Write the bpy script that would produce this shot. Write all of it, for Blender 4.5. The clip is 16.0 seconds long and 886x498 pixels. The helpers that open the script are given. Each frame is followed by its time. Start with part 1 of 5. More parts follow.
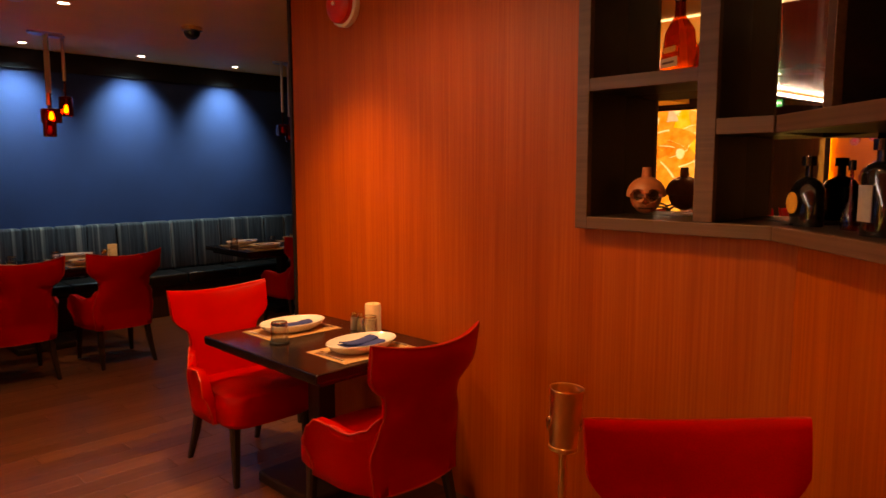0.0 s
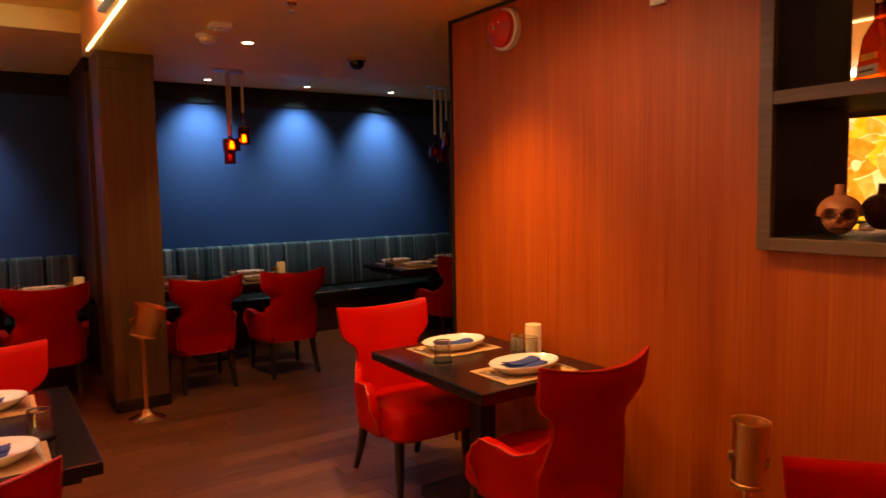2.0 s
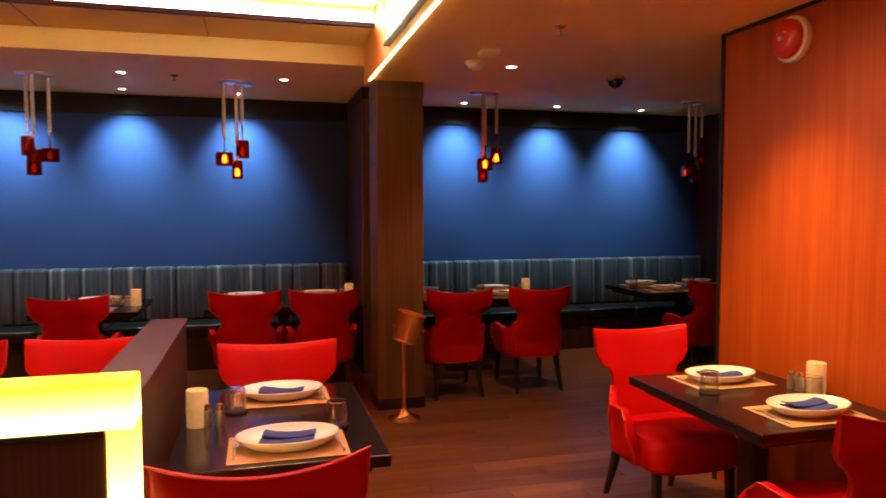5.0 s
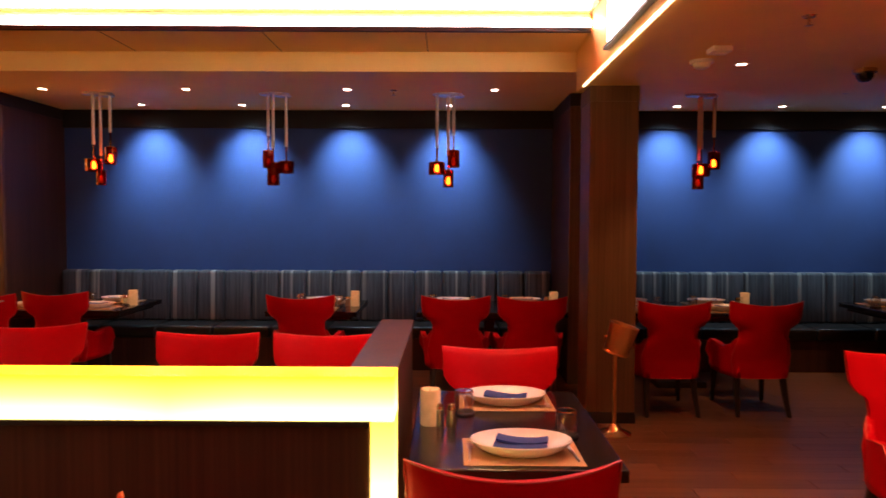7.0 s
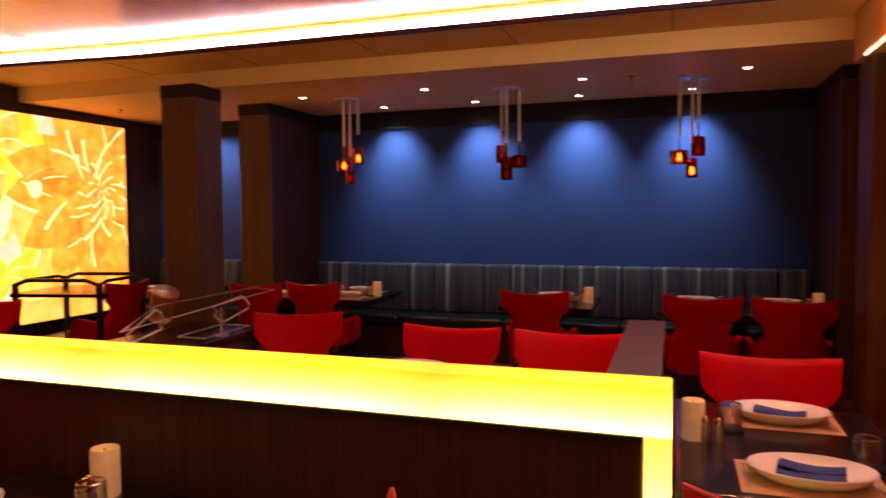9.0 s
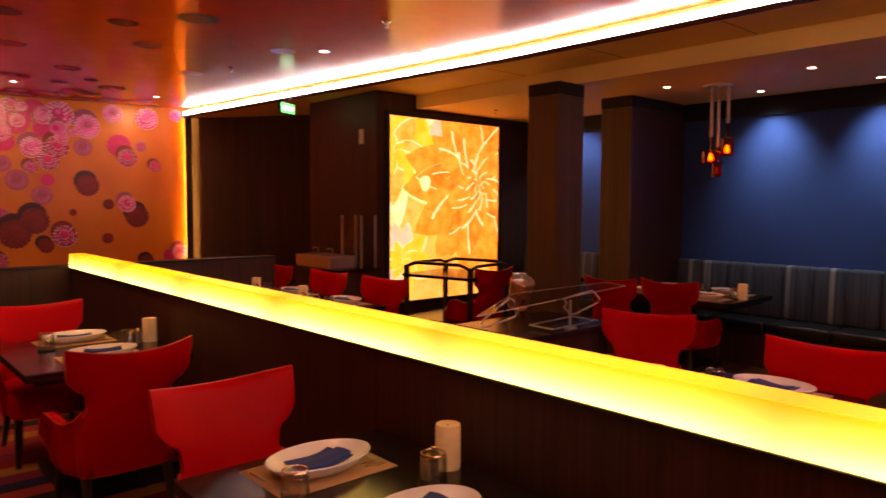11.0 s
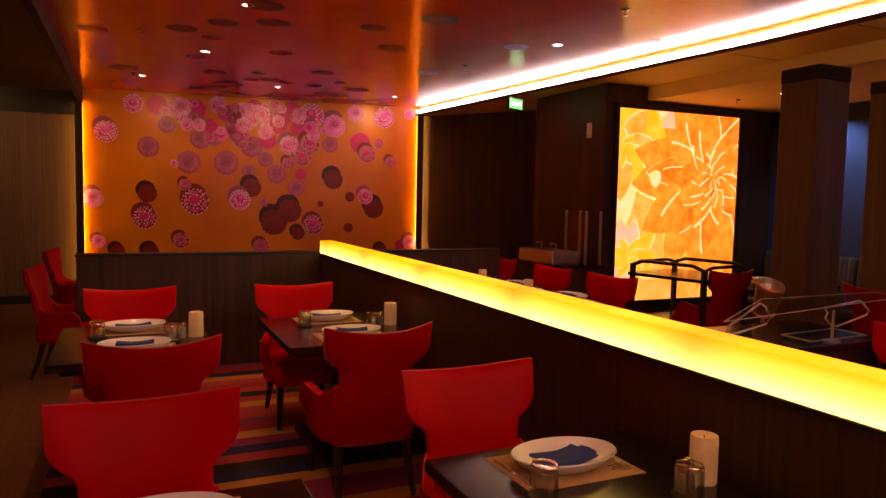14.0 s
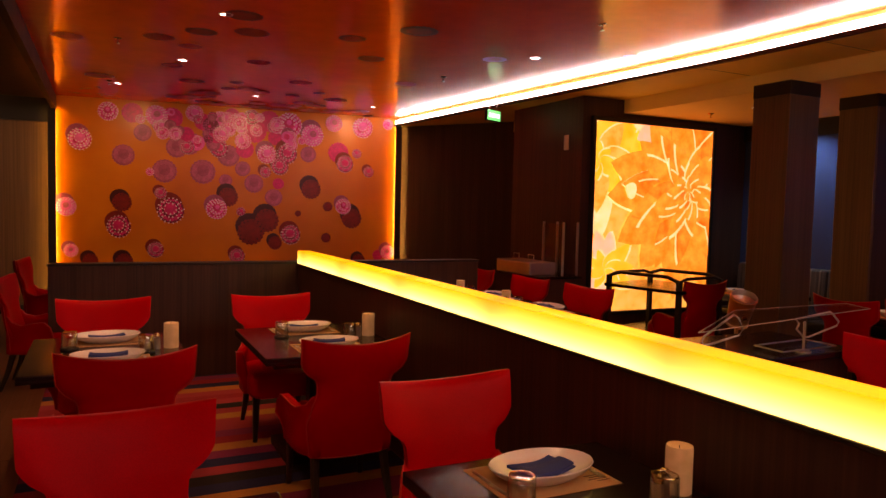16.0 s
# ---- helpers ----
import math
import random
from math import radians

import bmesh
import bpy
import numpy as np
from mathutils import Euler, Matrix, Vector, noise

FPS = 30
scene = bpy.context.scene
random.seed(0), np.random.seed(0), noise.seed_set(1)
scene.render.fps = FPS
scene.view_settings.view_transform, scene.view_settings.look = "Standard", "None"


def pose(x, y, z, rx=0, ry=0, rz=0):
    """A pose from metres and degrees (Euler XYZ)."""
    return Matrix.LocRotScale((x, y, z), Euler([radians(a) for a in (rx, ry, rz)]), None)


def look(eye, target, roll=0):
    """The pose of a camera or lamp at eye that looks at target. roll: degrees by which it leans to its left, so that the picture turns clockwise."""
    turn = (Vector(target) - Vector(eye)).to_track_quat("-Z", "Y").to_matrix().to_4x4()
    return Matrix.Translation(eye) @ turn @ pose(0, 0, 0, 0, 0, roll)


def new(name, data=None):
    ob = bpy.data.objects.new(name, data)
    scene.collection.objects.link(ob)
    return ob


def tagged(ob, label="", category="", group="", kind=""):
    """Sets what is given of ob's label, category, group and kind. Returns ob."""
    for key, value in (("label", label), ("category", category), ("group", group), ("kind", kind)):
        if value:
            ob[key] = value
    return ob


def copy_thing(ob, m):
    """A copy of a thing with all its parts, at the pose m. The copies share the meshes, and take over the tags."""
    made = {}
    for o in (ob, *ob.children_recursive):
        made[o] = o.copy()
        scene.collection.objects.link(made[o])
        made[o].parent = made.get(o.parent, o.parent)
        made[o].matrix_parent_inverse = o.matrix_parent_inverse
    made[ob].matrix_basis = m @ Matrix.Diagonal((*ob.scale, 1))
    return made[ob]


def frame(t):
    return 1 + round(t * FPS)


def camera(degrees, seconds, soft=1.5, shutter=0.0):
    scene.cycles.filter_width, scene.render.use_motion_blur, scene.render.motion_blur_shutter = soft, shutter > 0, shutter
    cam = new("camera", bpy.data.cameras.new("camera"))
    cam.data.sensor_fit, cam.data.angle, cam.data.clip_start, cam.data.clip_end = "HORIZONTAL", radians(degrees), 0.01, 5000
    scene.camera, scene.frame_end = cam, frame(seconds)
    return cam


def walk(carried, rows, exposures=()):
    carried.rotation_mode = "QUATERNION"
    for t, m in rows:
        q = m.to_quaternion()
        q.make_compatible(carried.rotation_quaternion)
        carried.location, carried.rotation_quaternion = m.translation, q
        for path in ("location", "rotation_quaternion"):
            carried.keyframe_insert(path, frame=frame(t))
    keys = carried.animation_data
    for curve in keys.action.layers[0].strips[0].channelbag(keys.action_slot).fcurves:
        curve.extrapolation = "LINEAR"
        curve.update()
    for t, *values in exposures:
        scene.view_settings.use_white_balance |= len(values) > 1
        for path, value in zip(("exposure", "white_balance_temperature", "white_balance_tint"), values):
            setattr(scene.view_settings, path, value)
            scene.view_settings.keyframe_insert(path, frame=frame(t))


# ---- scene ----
cam = camera(65.2, 16.0, shutter=0.5)
METRES, EYE, TILT, LEAN, TURN = 1.05, 1.6, 0.0, 0.0, 44.7
ROWS = [
    (0.0, 0.0, 0.0, 0.0, -0.01, -6.46, 0.09),
    (0.5, -0.0159, -0.0064, 0.0115, 1.99, -6.51, 0.24),
    (1.0, -0.0436, -0.0055, 0.0104, 5.13, -6.36, -0.01),
    (1.5, -0.0793, -0.0099, 0.0115, 9.09, -5.71, 0.41),
    (2.0, -0.1001, -0.0181, 0.0161, 11.52, -4.89, 1.01),
    (2.5, -0.1342, -0.0331, 0.0163, 15.36, -4.99, 0.45),
    (3.0, -0.1568, -0.0408, 0.0191, 18.03, -4.65, -0.35),
    (5.5, -0.2725, -0.1147, 0.0264, 34.35, -3.29, -0.3),
    (6.0, -0.2983, -0.1422, 0.0226, 38.56, -3.55, -1.03),
    (6.5, -0.3406, -0.1637, 0.0228, 42.31, -3.41, -0.94),
    (7.0, -0.4027, -0.1757, 0.0134, 45.73, -2.51, -0.22),
    (7.5, -0.4632, -0.1924, 0.0164, 49.22, -2.44, -0.63),
    (8.0, -0.5113, -0.2236, 0.013, 52.59, -2.31, 0.5),
    (8.5, -0.5457, -0.2349, 0.0089, 56.94, -2.84, 1.16),
    (9.0, -0.582, -0.1924, 0.0122, 63.77, -2.96, 0.41),
    (9.5, -0.5977, -0.1109, 0.0305, 71.32, -2.41, 0.47),
    (10.0, -0.6234, -0.0771, 0.0355, 80.14, -2.82, 0.23),
    (12.5, -0.6619, -0.1621, 0.0202, 107.61, -4.01, -0.8),
    (13.0, -0.6557, -0.1913, 0.0193, 111.22, -4.17, -0.76),
    (13.5, -0.6556, -0.2075, 0.0198, 110.91, -4.17, -0.93),
    (14.0, -0.6519, -0.2233, 0.0169, 110.93, -4.15, -1.13),
    (14.5, -0.6573, -0.2287, 0.0197, 110.49, -4.1, -1.0),
    (15.0, -0.6559, -0.2233, 0.0193, 109.58, -3.93, -1.51),
    (15.5, -0.6513, -0.2238, 0.0214, 109.07, -3.58, -1.63),
    (16.0, -0.6425, -0.223, 0.0231, 109.11, -3.28, -1.45),
]
EXPOSURES = [(0.0, 0.9, 8000, 20), (1.5, 1.0, 7500, 14), (3.0, 1.25, 6900, 0), (5.5, 1.5, 6500, 14), (6.2, 1.36, 6500, 20), (7.0, 1.15, 6600, 28), (8.0, 0.84, 6700, 34), (9.5, 0.46, 6900, 38), (12.5, 0.02, 7700, 42), (13.2, -0.06, 7700, 42), (16.0, -0.08, 7700, 42)]
walk(cam, [(t, pose(0, 0, EYE, TILT, LEAN, TURN) @ pose(METRES * x, METRES * y, METRES * z, 90 + pitch, roll, yaw)) for t, x, y, z, yaw, pitch, roll in ROWS], EXPOSURES)

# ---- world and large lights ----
# added warm fill that enters by the east side, left open out of view
world = bpy.data.worlds.new("warm_fill_world")
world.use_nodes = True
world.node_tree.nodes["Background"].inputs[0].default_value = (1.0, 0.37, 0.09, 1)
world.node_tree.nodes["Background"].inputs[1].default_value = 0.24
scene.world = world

WARM, AMBER, COOL = (1.0, 0.55, 0.22), (1.0, 0.46, 0.15), (0.50, 0.88, 1.0)


def spot(name, where, target, watts, colour, size, blend=0.6, radius=0.04):
    lamp = bpy.data.lights.new(name, "SPOT")
    lamp.energy, lamp.color, lamp.spot_size, lamp.spot_blend, lamp.shadow_soft_size = watts, colour, radians(size), blend, radius
    ob = new(name, lamp)
    ob.matrix_world = look(where, target)
    return ob


WALL_X, ALC_Z, SOF_Z, LOW_Z, RED_Z = -8.0, 2.82, 2.98, 2.65, 3.06
WASH_Y = (-3.72, -2.64, -1.53, -0.42, 2.0, 3.12, 4.22)
BACK_Y = (-4.25, -2.9, -1.38, 0.0, 2.65, 3.95)
for wy in WASH_Y:
    spot("wall_wash_light", (-7.62, wy, ALC_Z - 0.03), (-8.0, wy, 2.12), 84, COOL, 84, 1.0, 0.09)
spot("wall_wash_light", (-7.62, -6.2, ALC_Z - 0.03), (-7.86, -6.2, 1.9), 48, COOL, 110, 1.0, 0.04)
for wy in BACK_Y:
    spot("table_spot_light", (-6.72, wy, ALC_Z - 0.03), (-6.72, wy, 0), 21, WARM, 66, 0.8)
spot("wall_table_light", (-2.95, 1.86, LOW_Z - 0.03), (-2.97, 2.06, 0.0), 92, WARM, 84, 1.0, 0.1)
spot("wall_table_light", (-2.35, 1.36, LOW_Z - 0.03), (-2.35, 2.40, 1.05), 26, WARM, 112, 1.0, 0.08)
spot("aisle_light", (-4.85, 1.52, LOW_Z - 0.03), (-4.85, 1.52, 0), 28, WARM, 100, 0.7)
spot("corner_light", (-1.45, 1.55, LOW_Z - 0.03), (-0.95, 1.85, 0.4), 34, WARM, 84, 1.0)
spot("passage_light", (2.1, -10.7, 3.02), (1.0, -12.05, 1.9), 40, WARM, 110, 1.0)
MURAL_X = (-0.5, -2.2, -3.9)
for lx in MURAL_X:
    spot("mural_wash_light", (lx, -10.35, RED_Z), (lx, -11.6, 1.7), 34, (1.0, 0.56, 0.24), 125, 1.0)
# those with y above -6 are added, unseen, to brighten tables and chairs
KNOWN_AND_ADDED_LIGHTS = ((-1.60, -2.15), (-0.40, -2.25), (-1.19, -6.34), (-1.07, -8.38), (-3.2, -2.0), (-4.06, -6.33), (-3.3, -0.2), (-1.58, -5.1), (-0.35, -5.1))
for lx, ly in KNOWN_AND_ADDED_LIGHTS:
    spot("known_or_added_light", (lx, ly, RED_Z - 0.04), (lx, ly, 0), 60 if ly > -1 else 16 if ly > -3 else 40, WARM, 95, 0.7)

# ---- materials ----


def nodes_of(name):
    m = bpy.data.materials.new(name)
    m.use_nodes = True
    nt = m.node_tree
    return m, nt, nt.nodes["Principled BSDF"]


def add(nt, kind, **inputs):
    n = nt.nodes.new(kind)
    for key, value in inputs.items():
        n.inputs[key.replace("_", " ")].default_value = value
    return n


def coords(nt, scale, source="Object", turn=(0, 0, 0)):
    tc = nt.nodes.new("ShaderNodeTexCoord")
    mp = nt.nodes.new("ShaderNodeMapping")
    mp.inputs["Scale"].default_value = scale
    mp.inputs["Rotation"].default_value = turn
    nt.links.new(tc.outputs[source], mp.inputs["Vector"])
    return mp.outputs["Vector"]


def ramp(nt, fac, stops):
    r = nt.nodes.new("ShaderNodeValToRGB")
    els = r.color_ramp.elements
    while len(els) < len(stops):
        els.new(0.5)
    for e, (p, c) in zip(els, stops):
        e.position, e.color = p, (*c, 1)
    nt.links.new(fac, r.inputs["Fac"])
    return r.outputs["Color"]


def mix(nt, a, b, fac, mode="MIX"):
    m = nt.nodes.new("ShaderNodeMix")
    m.data_type, m.blend_type = "RGBA", mode
    for value, sock in ((fac, m.inputs[0]), (a, m.inputs[6]), (b, m.inputs[7])):
        if isinstance(value, (int, float)):
            sock.default_value = value
        elif isinstance(value, tuple):
            sock.default_value = (*value, 1)
        else:
            nt.links.new(value, sock)
    return m.outputs[2]


def bump(nt, bsdf, height, strength, distance=0.002):
    b = add(nt, "ShaderNodeBump", Strength=strength, Distance=distance)
    nt.links.new(height, b.inputs["Height"])
    nt.links.new(b.outputs["Normal"], bsdf.inputs["Normal"])


def plain(name, colour, rough=0.5, metal=0.0, grain=60.0, vary=0.18, relief=0.1, coat=0.0, source="Object", spread=1.0):
    """A painted, leather or metal surface: base colour with fine grain and wide blotches."""
    m, nt, b = nodes_of(name)
    v = coords(nt, (1, 1, 1), source)
    fine, wide = add(nt, "ShaderNodeTexNoise", Scale=grain, Detail=4.0), add(nt, "ShaderNodeTexNoise", Scale=3.0, Detail=3.0)
    for n in (fine, wide):
        nt.links.new(v, n.inputs["Vector"])
    dark, light = tuple(c * (1 - vary) for c in colour), tuple(min(1, c * (1 + vary)) for c in colour)
    c1 = ramp(nt, wide.outputs["Fac"], ((0.3, dark), (0.7, light)))
    c2 = mix(nt, c1, ramp(nt, fine.outputs["Fac"], ((0.35, dark), (0.65, light))), 0.35)
    nt.links.new(c2, b.inputs["Base Color"])
    rr = nt.nodes.new("ShaderNodeMapRange")
    rr.inputs["To Min"].default_value, rr.inputs["To Max"].default_value = max(0.0, rough - 0.08 * spread), min(1, rough + 0.1 * spread)
    nt.links.new(wide.outputs["Fac"], rr.inputs["Value"])
    nt.links.new(rr.outputs["Result"], b.inputs["Roughness"])
    b.inputs["Metallic"].default_value = metal
    b.inputs["Coat Weight"].default_value = coat
    b.inputs["Coat Roughness"].default_value = 0.15
    if relief:
        bump(nt, b, fine.outputs["Fac"], relief)
    return m


def wood(name, dark, mid, light, along="z", rough=0.4, fine=1.0, coat=0.0, blocks=0.0, source="Object", relief=0.12):
    """Veneer with grain along one axis: fine streaks, wide bands and, with blocks, a shade for each piece."""
    m, nt, b = nodes_of(name)
    s1, s2 = [70 * fine] * 3, [9 * fine] * 3
    i = "xyz".index(along)
    s1[i], s2[i] = 0.9 * fine, 0.35 * fine
    n1, n2 = add(nt, "ShaderNodeTexNoise", Scale=1.0, Detail=5.0), add(nt, "ShaderNodeTexNoise", Scale=1.0, Detail=3.0)
    nt.links.new(coords(nt, s1, source), n1.inputs["Vector"])
    nt.links.new(coords(nt, s2, source), n2.inputs["Vector"])
    c1 = ramp(nt, n1.outputs["Fac"], ((0.34, dark), (0.5, mid), (0.66, light)))
    c2 = ramp(nt, n2.outputs["Fac"], ((0.3, dark), (0.52, mid), (0.72, light)))
    c = mix(nt, c1, c2, 0.45)
    if blocks:
        info = nt.nodes.new("ShaderNodeObjectInfo")
        c = mix(nt, c, ramp(nt, info.outputs["Random"], ((0.0, tuple(q * 0.5 for q in dark)), (1.0, light))), blocks)
    nt.links.new(c, b.inputs["Base Color"])
    b.inputs["Roughness"].default_value = rough
    b.inputs["Coat Weight"].default_value = coat
    b.inputs["Coat Roughness"].default_value = 0.12
    bump(nt, b, n1.outputs["Fac"], relief, 0.001)
    return m


def glow(name, colour, strength):
    m, nt, b = nodes_of(name)
    b.inputs["Base Color"].default_value = (*colour, 1)
    b.inputs["Emission Color"].default_value = (*colour, 1)
    b.inputs["Emission Strength"].default_value = strength
    b.inputs["Roughness"].default_value = 0.4
    return m


RED_LEATHER = plain("red_leather", (0.50, 0.004, 0.006), 0.45, grain=220, vary=0.2, relief=0.12, coat=0.0)
RED_LEATHER.node_tree.nodes["Principled BSDF"].inputs["Specular IOR Level"].default_value = 0.10
RED_PIPING = plain("red_piping", (0.55, 0.035, 0.02), 0.4, grain=200, vary=0.1, relief=0.05)
DARK_LEG = wood("dark_leg_wood", (0.012, 0.007, 0.005), (0.022, 0.012, 0.008), (0.035, 0.02, 0.013), rough=0.4)
TABLE_WOOD = wood("dark_table_wood", (0.008, 0.005, 0.005), (0.014, 0.008, 0.008), (0.024, 0.013, 0.012), "x", rough=0.2, coat=0.0)
ORANGE_WOOD = wood("reddish_veneer", (0.34, 0.050, 0.004), (0.43, 0.078, 0.006), (0.52, 0.115, 0.012), "z", rough=0.45, coat=0.0, fine=1.5)
ORANGE_WOOD.node_tree.nodes["Principled BSDF"].inputs["Specular IOR Level"].default_value = 0.3
DARK_WOOD = wood("dark_brown_veneer", (0.034, 0.012, 0.008), (0.056, 0.021, 0.013), (0.085, 0.034, 0.021), "z", rough=0.5, coat=0.0)
PILLAR_WOOD = wood("olive_brown_veneer", (0.085, 0.045, 0.020), (0.125, 0.068, 0.031), (0.165, 0.093, 0.045), "z", rough=0.5, coat=0.0)
SHELF_WOOD = wood("taupe_shelf_wood", (0.095, 0.045, 0.022), (0.14, 0.068, 0.034), (0.18, 0.092, 0.05), "x", rough=0.5)
PLANK = wood("floor_plank_wood", (0.10, 0.036, 0.016), (0.16, 0.062, 0.028), (0.23, 0.10, 0.05), "y", rough=0.38, fine=0.6, blocks=0.35)
SUBFLOOR = plain("dark_floor_joint", (0.03, 0.015, 0.01), 0.8)
BLUE = plain("deep_blue_wall_fabric", (0.020, 0.050, 0.170), 0.85, grain=300, vary=0.12, relief=0.15)
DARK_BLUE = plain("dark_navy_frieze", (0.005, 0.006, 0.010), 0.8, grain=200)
CEIL = plain("amber_ceiling_paint", (0.97, 0.66, 0.19), 0.6, grain=90, vary=0.05, relief=0.04)
RED_CEIL = plain("glossy_red_orange_ceiling", (0.82, 0.070, 0.006), 0.17, grain=8, vary=0.1, relief=0.0, coat=0.12, spread=0.3)
DARK_TRIM = plain("black_brown_trim", (0.010, 0.007, 0.006), 0.5)
SEAT_BLACK = plain("black_leather", (0.012, 0.011, 0.011), 0.35, grain=200, relief=0.1, coat=0.2)
CERAMIC = plain("white_ceramic", (0.86, 0.85, 0.86), 0.18, grain=40, vary=0.03, relief=0.02, coat=0.4)
NAPKIN = plain("blue_cloth", (0.03, 0.055, 0.26), 0.85, grain=400, vary=0.2, relief=0.3)
PAPER = plain("kraft_paper", (0.50, 0.31, 0.15), 0.8, grain=150, vary=0.1, relief=0.1)
INK = plain("brown_ink", (0.12, 0.06, 0.03), 0.8)
STEEL = plain("brushed_steel", (0.70, 0.67, 0.62), 0.34, 1.0, grain=120, vary=0.08, relief=0.03)
COPPER = plain("polished_copper", (0.97, 0.60, 0.27), 0.34, 1.0, grain=30, vary=0.08, relief=0.03)
BRASS = plain("aged_brass", (0.62, 0.42, 0.22), 0.25, 1.0, grain=60, vary=0.1, relief=0.03)


def thin_glass(name, colour=(0.96, 0.96, 0.95), gloss=0.30):
    """Thin clear glass: mostly see-through, with a mirror-like gloss."""
    m, nt, b = nodes_of(name)
    out = nt.nodes["Material Output"]
    clear, shine, both = nt.nodes.new("ShaderNodeBsdfTransparent"), nt.nodes.new("ShaderNodeBsdfGlossy"), nt.nodes.new("ShaderNodeMixShader")
    clear.inputs["Color"].default_value = (*colour, 1)
    shine.inputs["Roughness"].default_value = 0.03
    lw = nt.nodes.new("ShaderNodeLayerWeight")
    lw.inputs["Blend"].default_value = 0.25
    fac = nt.nodes.new("ShaderNodeMapRange")
    fac.inputs["To Min"].default_value, fac.inputs["To Max"].default_value = gloss * 0.4, gloss * 4
    nt.links.new(lw.outputs["Facing"], fac.inputs["Value"])
    nt.links.new(fac.outputs["Result"], both.inputs[0])
    nt.links.new(clear.outputs[0], both.inputs[1])
    nt.links.new(shine.outputs[0], both.inputs[2])
    nt.links.new(both.outputs[0], out.inputs["Surface"])
    return m


GLASS = thin_glass("clear_glass", gloss=0.2)
PENDANT_RED = thin_glass("red_glass_shade", (0.95, 0.26, 0.07), 0.10)
COASTER = plain("black_rubber", (0.01, 0.01, 0.011), 0.6)
WHITE_PLASTIC = plain("white_plastic", (0.92, 0.86, 0.76), 0.45, vary=0.04)
BLACK_GLASS = plain("black_gloss_plastic", (0.01, 0.01, 0.012), 0.12, vary=0.1)
BELL_RED = plain("red_bell_paint", (0.62, 0.02, 0.015), 0.3, vary=0.08, coat=0.3)
LIT = glow("lit_downlight_lens", (1.0, 0.86, 0.66), 14.0)
# glow for the ceiling's pale edge, which holds no lamp
EDGE_GLOW = glow("warm_edge_glow", (1.0, 0.72, 0.38), 2.2)
COVE_LED = glow("white_cove_led", (1.0, 0.95, 0.88), 20.0)
# glow that stands for the light on the bulkhead's side face
SIDE_GLOW = glow("white_side_glow", (1.0, 0.95, 0.88), 5.0)
MURAL_EDGE = glow("amber_edge_led", (1.0, 0.58, 0.10), 42.0)
FILAMENT = glow("warm_filament", (1.0, 0.55, 0.18), 22.0)
SLEEVE = plain("ivory_cable_sleeve", (0.62, 0.55, 0.46), 0.5, vary=0.08)
EXIT_GREEN = glow("green_exit_panel", (0.05, 0.75, 0.18), 1.6)
EXIT_WHITE = glow("pale_exit_writing", (0.8, 1.0, 0.85), 2.5)
MIRROR = plain("dark_mirror", (0.55, 0.47, 0.40), 0.0, 1.0, vary=0.02, relief=0.0, spread=0.0)
ACRYLIC = thin_glass("clear_acrylic", (0.93, 0.90, 0.86), 0.06)


def candle_wax():
    m, nt, b = nodes_of("cream_wax")
    v = coords(nt, (1, 1, 1))
    n = add(nt, "ShaderNodeTexNoise", Scale=25.0, Detail=3.0)
    nt.links.new(v, n.inputs["Vector"])
    nt.links.new(ramp(nt, n.outputs["Fac"], ((0.3, (0.66, 0.40, 0.18)), (0.7, (0.78, 0.50, 0.25)))), b.inputs["Base Color"])
    b.inputs["Roughness"].default_value = 0.5
    # faint warm glow put into the wax, though the candle is unlit
    b.inputs["Emission Color"].default_value = (1.0, 0.55, 0.2, 1)
    b.inputs["Emission Strength"].default_value = 0.10
    bump(nt, b, n.outputs["Fac"], 0.15)
    return m


WAX = candle_wax()


def cap_glow(name, z0, z1):
    """Back-lit yellow acrylic: brighter low down where the lamps lie, a little dimmer at the joints between the lamps."""
    m, nt, b = nodes_of(name)
    tc = nt.nodes.new("ShaderNodeTexCoord")
    sep = nt.nodes.new("ShaderNodeSeparateXYZ")
    nt.links.new(tc.outputs["Object"], sep.inputs[0])
    wave = nt.nodes.new("ShaderNodeMath")
    wave.operation = "PINGPONG"
    wave.inputs[1].default_value = 0.6
    nt.links.new(sep.outputs["Y"], wave.inputs[0])
    along = ramp(nt, wave.outputs[0], ((0.0, (0.62,) * 3), (0.22, (1.0,) * 3)))
    up = nt.nodes.new("ShaderNodeMapRange")
    for k, q in (("From Min", z0), ("From Max", z1), ("To Min", 1.0), ("To Max", 0.0)):
        up.inputs[k].default_value = q
    nt.links.new(sep.outputs["Z"], up.inputs["Value"])
    col = ramp(nt, up.outputs["Result"], ((0.0, (1.0, 0.52, 0.004)), (0.45, (1.0, 0.66, 0.09)), (0.9, (1.0, 0.80, 0.20))))
    st = ramp(nt, up.outputs["Result"], ((0.0, (0.40,) * 3), (0.45, (0.56,) * 3), (0.85, (0.95,) * 3)))
    strength = nt.nodes.new("ShaderNodeMath")
    strength.operation = "MULTIPLY"
    nt.links.new(mix(nt, st, along, 1.0, "MULTIPLY"), strength.inputs[0])
    strength.inputs[1].default_value = 3.5
    nt.links.new(col, b.inputs["Emission Color"])
    nt.links.new(strength.outputs[0], b.inputs["Emission Strength"])
    b.inputs["Base Color"].default_value = (0.85, 0.55, 0.05, 1)
    b.inputs["Roughness"].default_value = 0.25
    return m


CAP = cap_glow("lit_yellow_acrylic", 1.056, 1.18)
CAP_END = cap_glow("lit_yellow_end_acrylic", 0.78, 1.12)


